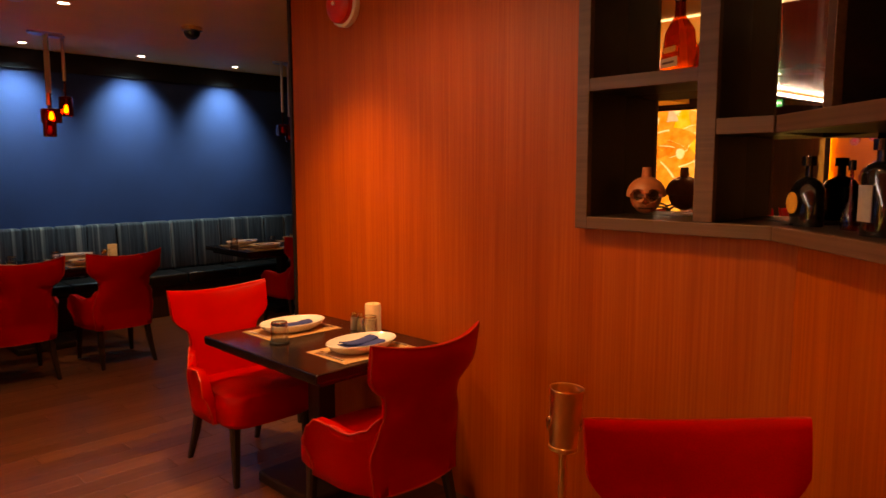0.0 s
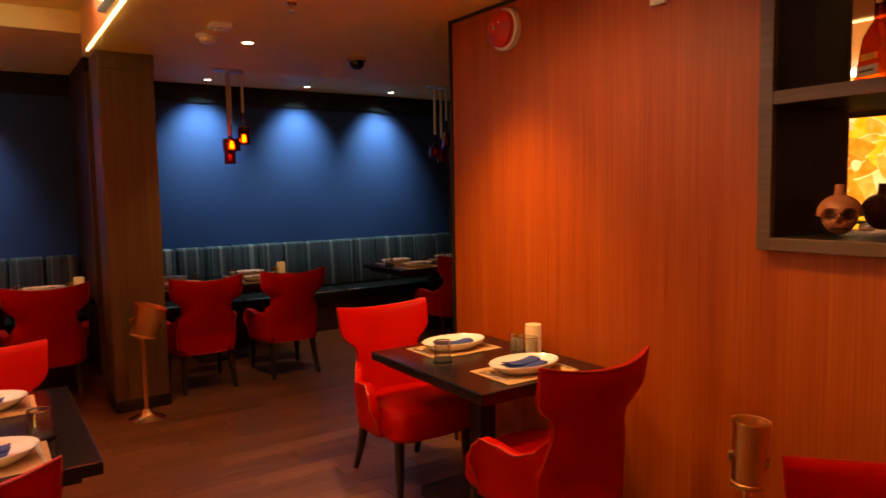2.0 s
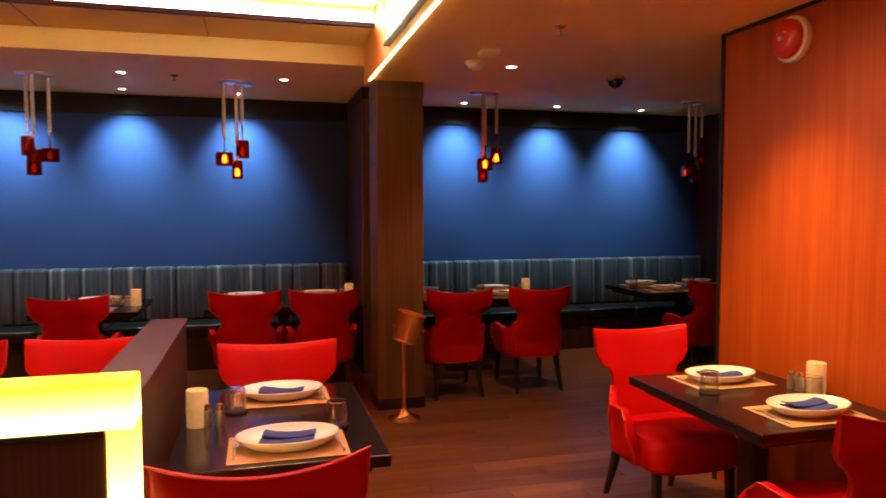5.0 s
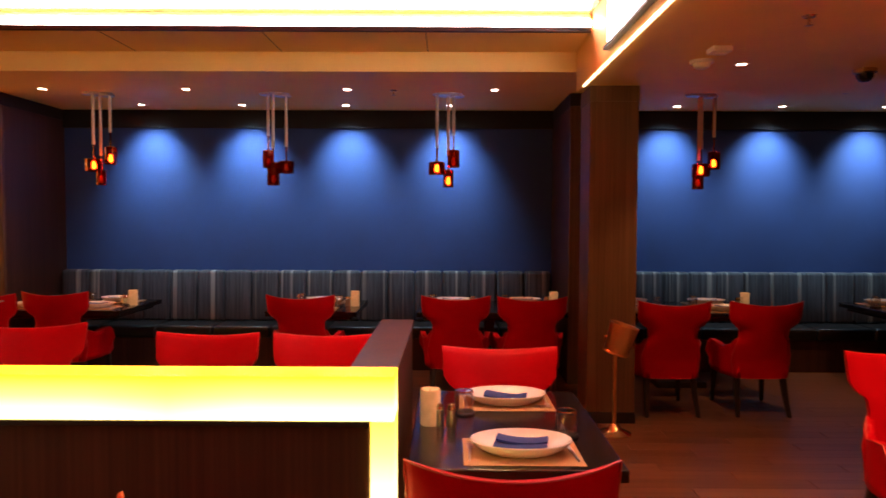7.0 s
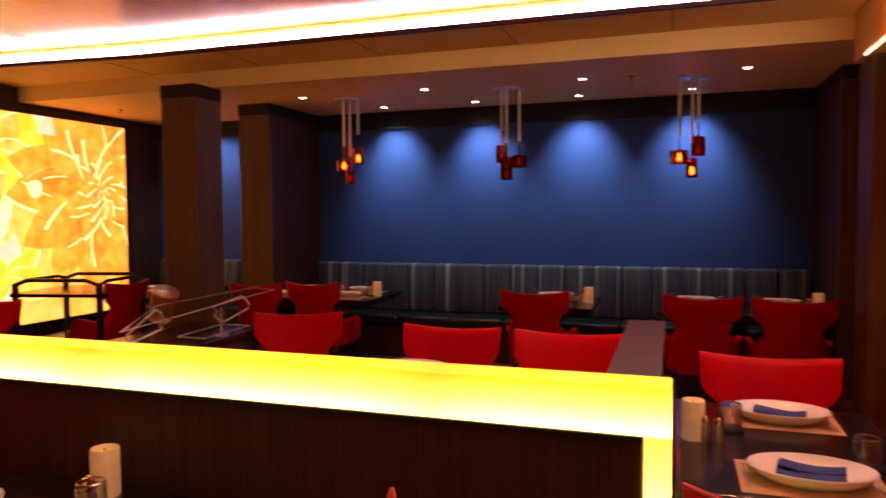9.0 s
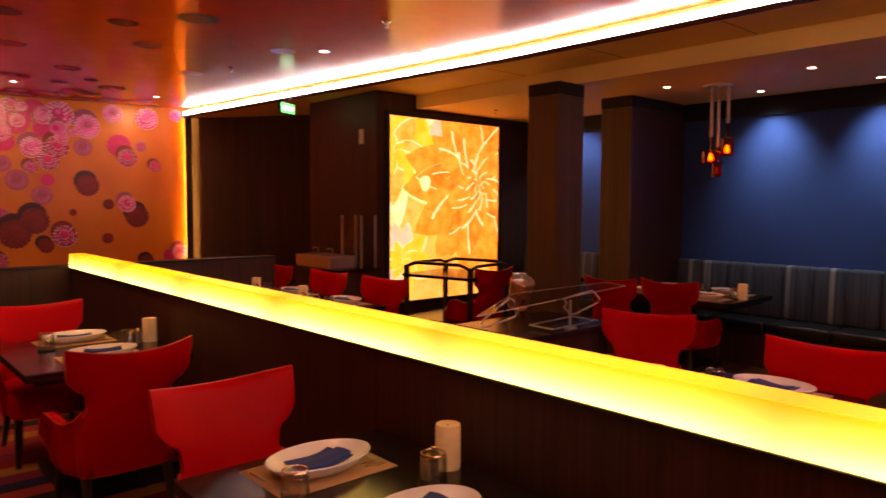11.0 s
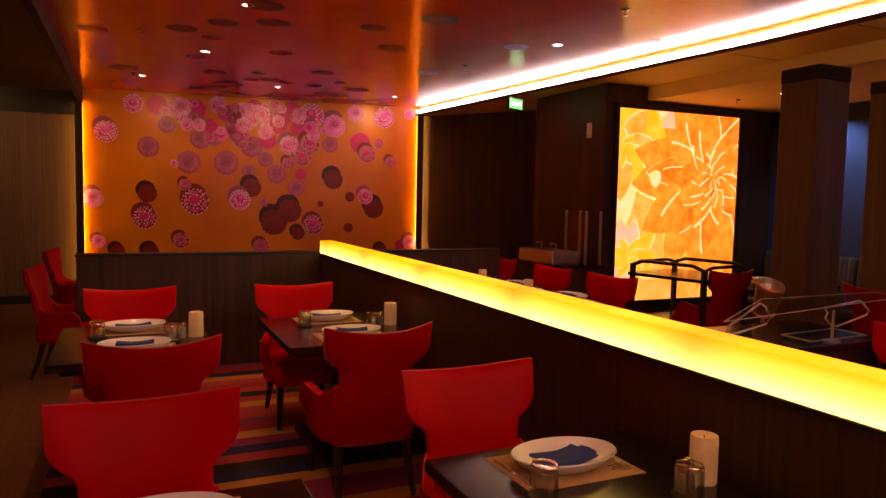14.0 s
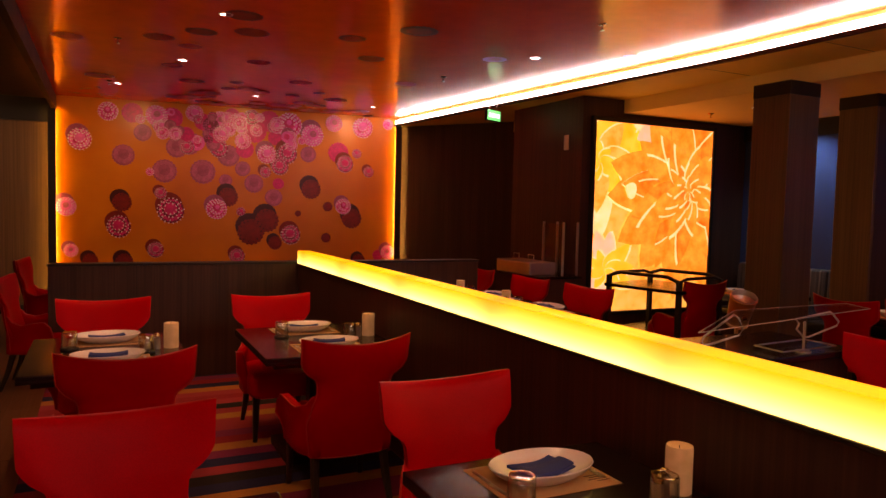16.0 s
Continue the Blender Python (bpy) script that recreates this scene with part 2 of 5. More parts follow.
def stripes():
    """Woven upholstery with uneven vertical stripes of grey, ink blue and pale yarn."""
    m, nt, b = nodes_of("striped_upholstery")
    n1, n2 = add(nt, "ShaderNodeTexNoise", Scale=1.0, Detail=2.0), add(nt, "ShaderNodeTexNoise", Scale=1.0, Detail=4.0)
    nt.links.new(coords(nt, (0.01, 10, 0.01)), n1.inputs["Vector"])
    nt.links.new(coords(nt, (0.01, 60, 2.0)), n2.inputs["Vector"])
    c1 = ramp(nt, n1.outputs["Fac"], ((0.30, (0.012, 0.014, 0.022)), (0.46, (0.045, 0.050, 0.065)), (0.56, (0.018, 0.020, 0.030)), (0.64, (0.30, 0.29, 0.27)), (0.68, (0.03, 0.034, 0.055))))
    c2 = ramp(nt, n2.outputs["Fac"], ((0.4, (0.02, 0.025, 0.04)), (0.62, (0.22, 0.23, 0.25))))
    nt.links.new(mix(nt, c1, c2, 0.18), b.inputs["Base Color"])
    b.inputs["Roughness"].default_value = 0.85
    bump(nt, b, n2.outputs["Fac"], 0.2)
    return m


STRIPE = stripes()


def carpet():
    """Multicoloured striped carpet in red, gold, plum and navy bands."""
    m, nt, b = nodes_of("striped_carpet")
    sep = nt.nodes.new("ShaderNodeSeparateXYZ")
    nt.links.new(coords(nt, (1.0, 7.2, 1.0)), sep.inputs[0])
    band = nt.nodes.new("ShaderNodeMath")
    band.operation = "FLOOR"
    nt.links.new(sep.outputs["Y"], band.inputs[0])
    n = nt.nodes.new("ShaderNodeTexWhiteNoise")
    n.noise_dimensions = "1D"
    nt.links.new(band.outputs[0], n.inputs["W"])
    r = nt.nodes.new("ShaderNodeValToRGB")
    r.color_ramp.interpolation = "CONSTANT"
    bands = ((0.0, (0.02, 0.02, 0.09)), (0.14, (0.40, 0.02, 0.04)), (0.34, (0.60, 0.27, 0.06)), (0.52, (0.02, 0.012, 0.012)), (0.62, (0.48, 0.05, 0.07)), (0.78, (0.30, 0.03, 0.12)), (0.90, (0.60, 0.22, 0.05)))
    els = r.color_ramp.elements
    while len(els) < len(bands):
        els.new(0.5)
    for e, (p, c) in zip(els, bands):
        e.position, e.color = p, (*c, 1)
    nt.links.new(n.outputs["Value"], r.inputs["Fac"])
    f = add(nt, "ShaderNodeTexNoise", Scale=350.0, Detail=3.0)
    nt.links.new(coords(nt, (1, 1, 1)), f.inputs["Vector"])
    nt.links.new(mix(nt, r.outputs["Color"], ramp(nt, f.outputs["Fac"], ((0.3, (0.3,) * 3), (0.7, (1.0,) * 3))), 0.5, "MULTIPLY"), b.inputs["Base Color"])
    b.inputs["Roughness"].default_value = 0.95
    bump(nt, b, f.outputs["Fac"], 0.5, 0.004)
    return m


CARPET = carpet()

# ---- mesh helpers ----


def finish(name, bm, material, smooth=False):
    me = bpy.data.meshes.new(name)
    bmesh.ops.recalc_face_normals(bm, faces=bm.faces[:])
    bm.to_mesh(me)
    bm.free()
    me.materials.append(material)
    if smooth:
        me.shade_smooth()
        me.set_sharp_from_angle(angle=radians(40 if smooth is True else smooth))
    return me


def part(name, bm, material, parent=None, label="", smooth=False, m=None):
    """Links a bmesh as one mesh object, under a thing or a part when one is given."""
    ob = new(name, finish(name, bm, material, smooth))
    if parent is not None:
        ob.parent = parent
    if m is not None:
        ob.matrix_basis = m
    return tagged(ob, label)


def thing(name, label, category, group="", m=None):
    ob = new(name)
    ob.empty_display_size = 0.1
    if m is not None:
        ob.matrix_basis = m
    return tagged(ob, label, category, group)


def structure(name, bm, material, label="", category="", smooth=False):
    return tagged(part(name, bm, material, None, label, smooth), "", category, "", "structure")


def box(x0, x1, y0, y1, z0, z1, r=0.0, bm=None, seg=2):
    target = bm or bmesh.new()
    work = bmesh.new() if r else target
    m = Matrix.Translation(((x0 + x1) / 2, (y0 + y1) / 2, (z0 + z1) / 2)) @ Matrix.Diagonal((abs(x1 - x0), abs(y1 - y0), abs(z1 - z0), 1))
    bmesh.ops.create_cube(work, size=1, matrix=m)
    if r:
        bmesh.ops.bevel(work, geom=work.edges[:], offset=r, segments=seg, profile=0.5, affect="EDGES")
        if bm is None:
            target.free()
            return work
        tmp = bpy.data.meshes.new("tmp")
        work.to_mesh(tmp)
        work.free()
        target.from_mesh(tmp)
        bpy.data.meshes.remove(tmp)
    return target


def lathe(profile, seg=24, at=(0, 0, 0), bm=None, squash=(1, 1)):
    """Turns (radius, height) points round the z axis."""
    bm = bm or bmesh.new()
    rings = []
    for r, z in profile:
        if r < 1e-5:
            rings.append([bm.verts.new((at[0], at[1], at[2] + z))])
        else:
            rings.append([bm.verts.new((at[0] + r * squash[0] * math.cos(2 * math.pi * k / seg), at[1] + r * squash[1] * math.sin(2 * math.pi * k / seg), at[2] + z)) for k in range(seg)])
    for a, b in zip(rings, rings[1:]):
        for k in range(seg):
            j = (k + 1) % seg
            if len(a) == 1 and len(b) == 1:
                continue
            if len(a) == 1:
                bm.faces.new((a[0], b[k], b[j]))
            elif len(b) == 1:
                bm.faces.new((a[k], a[j], b[0]))
            else:
                bm.faces.new((a[k], a[j], b[j], b[k]))
    return bm


def tube(points, r, seg=8, bm=None, closed=False, taper=None):
    bm = bm or bmesh.new()
    pts = [Vector(p) for p in points]
    rings, up = [], Vector((0, 0, 1))
    for i, p in enumerate(pts):
        a = pts[(i - 1) % len(pts)] if closed or i else p
        b = pts[(i + 1) % len(pts)] if closed or i < len(pts) - 1 else p
        d = (b - a).normalized()
        side = d.cross(up)
        if side.length < 0.05:
            side = d.cross(Vector((0, 1, 0)))
        side.normalize()
        other = side.cross(d)
        rad = r if taper is None else r * (1 + (taper - 1) * i / (len(pts) - 1))
        rings.append([bm.verts.new(p + rad * (math.cos(2 * math.pi * k / seg) * side + math.sin(2 * math.pi * k / seg) * other)) for k in range(seg)])
    pairs = list(zip(rings, rings[1:])) + ([(rings[-1], rings[0])] if closed else [])
    for a, b in pairs:
        for k in range(seg):
            bm.faces.new((a[k], a[(k + 1) % seg], b[(k + 1) % seg], b[k]))
    if not closed:
        bm.faces.new(rings[0])
        bm.faces.new(rings[-1])
    return bm


def sheet(f, g, nu, nv):
    """A closed slab between two surfaces f(u, v) and g(u, v), u in -1..1, v in 0..1. Returns it and the rim points midway."""
    bm = bmesh.new()
    A = [[bm.verts.new(f(-1 + 2 * i / nu, j / nv)) for i in range(nu + 1)] for j in range(nv + 1)]
    B = [[bm.verts.new(g(-1 + 2 * i / nu, j / nv)) for i in range(nu + 1)] for j in range(nv + 1)]
    for j in range(nv):
        for i in range(nu):
            bm.faces.new((A[j][i], A[j][i + 1], A[j + 1][i + 1], A[j + 1][i]))
            bm.faces.new((B[j][i + 1], B[j][i], B[j + 1][i], B[j + 1][i + 1]))
    rim = [(0, i) for i in range(nu)] + [(j, nu) for j in range(nv)] + [(nv, i) for i in range(nu, 0, -1)] + [(j, 0) for j in range(nv, 0, -1)]
    for (j, i), (l, k) in zip(rim, rim[1:] + rim[:1]):
        bm.faces.new((A[j][i], B[j][i], B[l][k], A[l][k]))
    return bm, [A[j][i].co.copy() for j, i in rim], [B[j][i].co.copy() for j, i in rim]


def prism(outline, x0, x1, bm=None):
    """An outline in the (y, z) plane pushed from x0 to x1."""
    bm = bm or bmesh.new()
    a = [bm.verts.new((x0, y, z)) for y, z in outline]
    b = [bm.verts.new((x1, y, z)) for y, z in outline]
    bm.faces.new(a)
    bm.faces.new(b[::-1])
    for i in range(len(a)):
        j = (i + 1) % len(a)
        bm.faces.new((a[i], b[i], b[j], a[j]))
    return bm


def lerp_table(table, x):
    for (a, va), (b, vb) in zip(table, table[1:]):
        if x <= b:
            s = (x - a) / (b - a)
            s = s * s * (3 - 2 * s)
            return va + (vb - va) * s
    return table[-1][1]

# ---- large structure ----
structure("floor", box(-8.3, 3.0, -12.4, 5.6, -0.15, -0.006), SUBFLOOR, "dark sub-floor under the wooden planks", "floor")
structure("carpet", box(-2.05, 0.12, -7.4, -0.85, -0.006, 0.006), CARPET, "striped red, gold and navy carpet in the booth", "carpet")

structure("wall_west", box(WALL_X - 0.2, WALL_X, -7.2, 5.4, 0, 3.4), BLUE, "deep blue fabric wall washed by downlights", "wall")
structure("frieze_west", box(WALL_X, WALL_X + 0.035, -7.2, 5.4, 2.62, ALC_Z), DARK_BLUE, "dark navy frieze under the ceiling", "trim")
structure("wall_north", box(-8.2, -3.65, 5.3, 5.5, 0, 3.4), DARK_WOOD, "dark brown veneered end wall", "wall")
structure("wall_south", box(0.36, 3.0, -12.25, -12.05, 0, 3.4), PILLAR_WOOD, "olive-brown veneered end wall", "wall")
structure("wall_east", box(2.8, 3.0, -12.05, -6.6, 0, 3.4), DARK_WOOD, "dark veneered wall beside the side left open for fill light", "wall")
structure("baseboard", box(0.36, 2.8, -12.05, -12.03, 0, 0.12), DARK_TRIM, "black baseboard", "baseboard")
structure("frieze_south", box(0.36, 2.8, -12.05, -12.01, 2.72, 3.05), DARK_TRIM, "dark frieze over the veneered wall", "trim")

# wood wall beside the dining table, with the niche for the bottle shelves
WOOD_Y = 2.40
structure("wall_wood", box(-3.65, -1.58, WOOD_Y, 2.85, 0, LOW_Z), ORANGE_WOOD, "reddish straight-grained veneer wall", "wall")
structure("wall_wood_low", box(-1.58, -0.74, WOOD_Y, 2.85, 0, 1.37), ORANGE_WOOD, "reddish straight-grained veneer wall under the shelves", "wall")
structure("wall_wood_back", box(-3.5, -0.3, 2.85, 3.0, 0, LOW_Z), DARK_WOOD, "dark wall behind the niche", "wall")
structure("trim_wood_edge", box(-3.675, -3.65, WOOD_Y - 0.012, 2.85, 0, LOW_Z), DARK_TRIM, "black edge strip of the veneer wall", "trim")
structure("trim_wood_top", box(-3.65, -1.6, WOOD_Y - 0.008, WOOD_Y, LOW_Z - 0.02, LOW_Z), DARK_TRIM, "thin dark shadow strip under the ceiling", "trim")


def slanted(name, s0, s1, d0, d1, z0, z1, mat_, label="", cat="", r=0.0):
    """A box along the 45 degree wall: s from the inner corner, d behind its face."""
    ob = part(name, box(s0, s1, d0, d1, z0, z1, r), mat_, None, label)
    ob.matrix_basis = SLANT
    return ob


SLANT = pose(-0.84, 2.40, 0, 0, 0, -45)
tagged(slanted("wall_slant", 0.04, 4.4, 0.06, 0.45, 0, 1.37, ORANGE_WOOD, "reddish veneer wall set at an angle", "wall"), "", "wall", "", "structure")
tagged(slanted("wall_slant_upper", 0.86, 4.4, 0.06, 0.45, 1.37, LOW_Z, ORANGE_WOOD, "reddish veneer wall set at an angle", "wall"), "", "wall", "", "structure")
tagged(slanted("wall_slant_back", -0.3, 0.86, 0.45, 0.55, 0, LOW_Z, DARK_WOOD, "dark wall behind the angled shelves", "wall"), "", "wall", "", "structure")

# ceilings
structure("ceiling_alcove", box(-8.2, -5.92, -7.2, 5.5, ALC_Z, 3.4), CEIL, "warm painted alcove ceiling", "ceiling")
COVE = ((-5.28, 0.60), (-5.22, -5.0), (-4.68, -11.34))


def slab(points, z0, z1):
    """A flat outline on the plan, pushed from z0 up to z1."""
    bm = bmesh.new()
    a, b = [bm.verts.new((x, y, z0)) for x, y in points], [bm.verts.new((x, y, z1)) for x, y in points]
    bm.faces.new(a)
    bm.faces.new(b)
    for i in range(len(a)):
        j = (i + 1) % len(a)
        bm.faces.new((a[i], a[j], b[j], b[i]))
    return bm


def along_cove(d0, d1):
    """The outline of a strip beside the cove's line, between two distances in front of it."""
    return [(x + d0, y) for x, y in COVE] + [(x + d1, y) for x, y in COVE[::-1]]


structure("ceiling_soffit", slab(((-5.92, 0.615),) + COVE + ((-5.92, -12.2),), SOF_Z, 3.4), CEIL, "warm painted soffit beside the light cove", "ceiling")
for jy in (-0.6, -1.8, -3.0, -4.2, -5.4):
    structure("trim_soffit_joint", box(-5.90, -5.30, jy - 0.003, jy + 0.003, SOF_Z - 0.002, SOF_Z), PILLAR_WOOD, "fine joint between soffit panels", "trim")
structure("ceiling_low", box(-5.92, 3.0, 0.62, 3.0, LOW_Z, 3.4), CEIL, "amber painted lower ceiling", "ceiling")
structure("ceiling_low_side", box(-5.92, -3.5, 3.0, 5.5, LOW_Z, 3.4), CEIL, "amber painted lower ceiling beside the alcove", "ceiling")
structure("wall_wood_end", box(-3.65, -3.5, 2.85, 5.5, 0, LOW_Z), DARK_WOOD, "dark veneered side wall", "wall")
structure("ceiling_far", box(-8.2, -5.92, -12.2, -7.2, ALC_Z, 3.4), CEIL, "painted ceiling", "ceiling")
structure("ceiling_red", box(-5.34, 0.26, -12.2, 0.60, 3.10, 3.4), RED_CEIL, "glossy red-orange ceiling panel", "ceiling")
structure("ceiling_east", box(0.32, 3.0, -12.2, 0.62, 3.05, 3.4), PILLAR_WOOD, "olive-brown ceiling over the passage", "ceiling")
structure("cove_lip_long", slab(along_cove(0.0, 0.04), 2.965, 2.998), DARK_TRIM, "thin black edge of the light cove", "trim")
structure("cove_lip_side", box(-4.75, 0.20, 0.575, 0.617, 2.715, 2.735), DARK_TRIM, "thin black edge of the light cove", "trim")
structure("ceiling_trim", box(0.26, 0.32, -12.03, 0.60, 2.90, 3.2), DARK_TRIM, "dark edge trim of the red ceiling", "trim")
# bright ceiling edge made as a glowing strip, no lamp
structure("ceiling_edge_glow", box(-5.58, 0.2, 0.606, 0.62, LOW_Z - 0.016, LOW_Z - 0.002), EDGE_GLOW, "pale ceiling edge given a glow of its own", "edge light")
structure("cove_led_long", slab(along_cove(0.002, 0.016), 3.0, 3.062), COVE_LED, "white lit strip in the ceiling cove", "cove light")
# brightly lit bulkhead face made as a panel that glows itself
structure("cove_glow_side", box(-4.75, 0.20, 0.604, 0.618, 2.737, 3.09), SIDE_GLOW, "glowing panel that stands for the brightly lit side face", "cove light")


def column(name, x0, x1, y0, y1, top, label):
    """Veneered square column with a dark cap band and a small plinth."""
    ob = thing(name, label, "column")
    part("shaft", box(x0, x1, y0, y1, 0, top - 0.12, 0.006), PILLAR_WOOD, ob)
    part("cap_band", box(x0 - 0.003, x1 + 0.003, y0 - 0.003, y1 + 0.003, top - 0.12, top, 0.003), DARK_TRIM if top > 2.7 else PILLAR_WOOD, ob)
    part("plinth", box(x0 - 0.006, x1 + 0.006, y0 - 0.006, y1 + 0.006, 0, 0.09, 0.003), DARK_TRIM, ob)
    return ob


column("column", -5.97, -5.60, 0.67, 1.05, LOW_Z, "olive-brown veneered square column at the alcove opening")
column("column", -6.05, -5.66, -5.14, -4.76, ALC_Z, "olive-brown veneered square column beside the booth")
for y0, y1 in ((0.74, 1.02), (-5.14, -4.76)):
    fin = thing("fin_wall", "dark veneered partition wall between the alcoves", "partition")
    part("panel", box(WALL_X, -6.92, y0, y1, 0, ALC_Z - 0.12, 0.004), DARK_WOOD, fin)
    part("end_face", box(-6.92, -6.88, y0, y1, 0, ALC_Z - 0.12, 0.006), PILLAR_WOOD, fin)
    part("frieze", box(WALL_X, -6.878, y0 - 0.003, y1 + 0.003, ALC_Z - 0.12, ALC_Z), DARK_TRIM, fin)

# block, flower light wall and diagonal wall at the far end
structure("wall_flower", box(-8.2, -5.32, -7.45, -7.2, 0, 3.4), DARK_WOOD, "dark wall that holds the lit flower picture", "wall")
structure("wall_block", box(-5.9, -5.32, -8.7, -7.45, 0, SOF_Z), DARK_WOOD, "dark veneered block wall", "wall")
dg = part("wall_diagonal", box(0, 3.1, 0, 0.15, 0, 2.975), DARK_WOOD, None, "dark brown veneered wall set at an angle")
dg.matrix_basis = pose(-4.76, -11.40, 0, 0, 0, 124)
tagged(dg, "", "wall", "", "structure")

# ---- mural and printed flowers ----
def mural_paint():
    m, nt, b = nodes_of("orange_printed_mural")
    n = add(nt, "ShaderNodeTexNoise", Scale=0.8, Detail=3.0)
    nt.links.new(coords(nt, (1, 1, 1)), n.inputs["Vector"])
    nt.links.new(ramp(nt, n.outputs["Fac"], ((0.3, (0.56, 0.135, 0.004)), (0.7, (0.76, 0.26, 0.012)))), b.inputs["Base Color"])
    b.inputs["Roughness"].default_value = 0.3
    return m


MURAL_W = 5.03
MURAL = thing("mural", "orange wall mural printed with pink and dark red dahlias", "mural", m=pose(-4.70, -11.35, 0, 0, 0, -7.2))
part("print_panel", box(0.0, MURAL_W, -0.1, 0.0, 0, 3.10), mural_paint(), MURAL)
for x, s in ((0.0, 1), (MURAL_W, -1)):
    part("edge_light", box(x + s * 0.004, x + s * 0.018, 0.045, 0.057, 0.0, 3.08), MURAL_EDGE, MURAL, "glowing amber edge strip")
    part("side_trim", box(x - s * 0.06, x + s * 0.035, 0.062, 0.095, 0, 3.09), DARK_TRIM, MURAL, "dark lip over the edge light")


def print_mat(name, colour):
    return plain(name, colour, 0.35, grain=30, vary=0.3, relief=0.0)


PALE, PINK = print_mat("pale_pink_print", (0.97, 0.66, 0.86)), print_mat("pink_print", (0.88, 0.14, 0.55))
ROSE, WINE = print_mat("rose_print", (0.66, 0.02, 0.20)), print_mat("wine_print", (0.20, 0.006, 0.05))
MAUVE, HAZE = print_mat("mauve_print", (0.36, 0.075, 0.17)), print_mat("pale_mauve_print", (0.48, 0.11, 0.23))
BLACKISH, EMBER = print_mat("dark_red_print", (0.06, 0.005, 0.010)), print_mat("ember_print", (0.22, 0.012, 0.010))


def bloom(body, ring, tip, heart, petals, rings, seed, tip_size=0.6):
    """A flat printed pompon dahlia of radius 1: a scalloped disc, rings of petals with small pale tips, a plain heart set a little high."""
    rnd = random.Random(seed)
    bm = bmesh.new()
    level = [0.0]

    def disc(cx, cy, r, lobes, depth, index, n=56):
        level[0] += 0.02
        ang = [2 * math.pi * k / n for k in range(n)]
        f = bm.faces.new([bm.verts.new((cx + r * (1 + depth * math.cos(lobes * a)) * math.cos(a), cy + r * (1 + depth * math.cos(lobes * a)) * math.sin(a), level[0])) for a in ang])
        f.material_index = index
    disc(0, 0, 0.95, petals, 0.045, 0)
    for j in range(rings):
        out = 1.0 - 0.17 * j
        cy = 0.05 * j
        n = max(7, int(petals * out))
        if j:
            disc(0, cy, out - 0.02, n, 0.06, j % 2)
        level[0] += 0.02
        for k in range(n):
            a = 2 * math.pi * (k + 0.5 * (j % 2)) / n + rnd.uniform(-0.03, 0.03)
            if rnd.random() < 0.12:
                continue
            d, t = Vector((math.cos(a), math.sin(a), 0)), Vector((-math.sin(a), math.cos(a), 0))
            w = math.pi * out / n * tip_size * rnd.uniform(0.7, 1.0)
            long = 0.13 * rnd.uniform(0.7, 1.2)
            c = Vector((0, cy, level[0]))
            f = bm.faces.new([bm.verts.new(c + v) for v in (d * (out - long) - t * w * 0.3, d * (out - long * 0.35) - t * w, d * out, d * (out - long * 0.35) + t * w, d * (out - long) + t * w * 0.3)])
            f.material_index = 2
    disc(0.02, 0.05 * rings, max(0.2, 0.80 - 0.17 * rings), 9, 0.07, 3)
    me = finish("printed_flower", bm, body)
    for mm in (ring, tip, heart):
        me.materials.append(mm)
    return me


def shade_disc(material):
    """The dim round repeat of a flower that is printed behind it."""
    bm = bmesh.new()
    bm.faces.new([bm.verts.new(((1 + 0.012 * math.cos(17 * a)) * math.cos(a), (1 + 0.012 * math.cos(17 * a)) * math.sin(a), 0)) for a in (2 * math.pi * k / 48 for k in range(48))])
    return finish("flower_shade", bm, material)


KINDS = {"pink": [bloom(PINK, ROSE, PALE, PINK, 22, 4, 1, 0.7), bloom(ROSE, PINK, PALE, PINK, 20, 4, 2, 0.8), bloom(PINK, PINK, PALE, HAZE, 24, 3, 8, 0.55)],
         "maroon": [bloom(WINE, ROSE, PALE, ROSE, 20, 4, 3, 0.5), bloom(WINE, WINE, PINK, ROSE, 18, 4, 4, 0.5)],
         "rose": [bloom(ROSE, ROSE, ROSE, ROSE, 20, 1, 5), bloom(PINK, PINK, ROSE, ROSE, 22, 2, 6, 0.3)],
         "mauve": [bloom(MAUVE, MAUVE, MAUVE, HAZE, 22, 1, 7), bloom(MAUVE, HAZE, HAZE, MAUVE, 20, 2, 9, 0.4)],
         "dark": [bloom(BLACKISH, EMBER, EMBER, EMBER, 20, 1, 10), bloom(EMBER, EMBER, BLACKISH, EMBER, 18, 2, 11, 0.4)]}
SHADES = {"pink": shade_disc(MAUVE), "maroon": shade_disc(EMBER), "dark": shade_disc(BLACKISH)}
PINK_AT = ((4.88, 1.53, 0.14), (4.7, 2.5, 0.16), (4.33, 2.92, 0.14), (3.68, 2.9, 0.16), (3.61, 2.74, 0.12), (3.77, 2.07, 0.06), (4.82, 0.9, 0.1), (3.15, 2.97, 0.13), (2.83, 1.54, 0.16), (2.78, 2.88, 0.15), (2.56, 2.88, 0.13), (1.75, 2.88, 0.2), (1.39, 2.74, 0.18), (2.09, 2.41, 0.15), (0.88, 1.63, 0.13), (1.05, 2.95, 0.14), (0.58, 2.91, 0.17), (0.16, 2.99, 0.09), (0.13, 0.89, 0.12), (1.74, 2.69, 0.11))
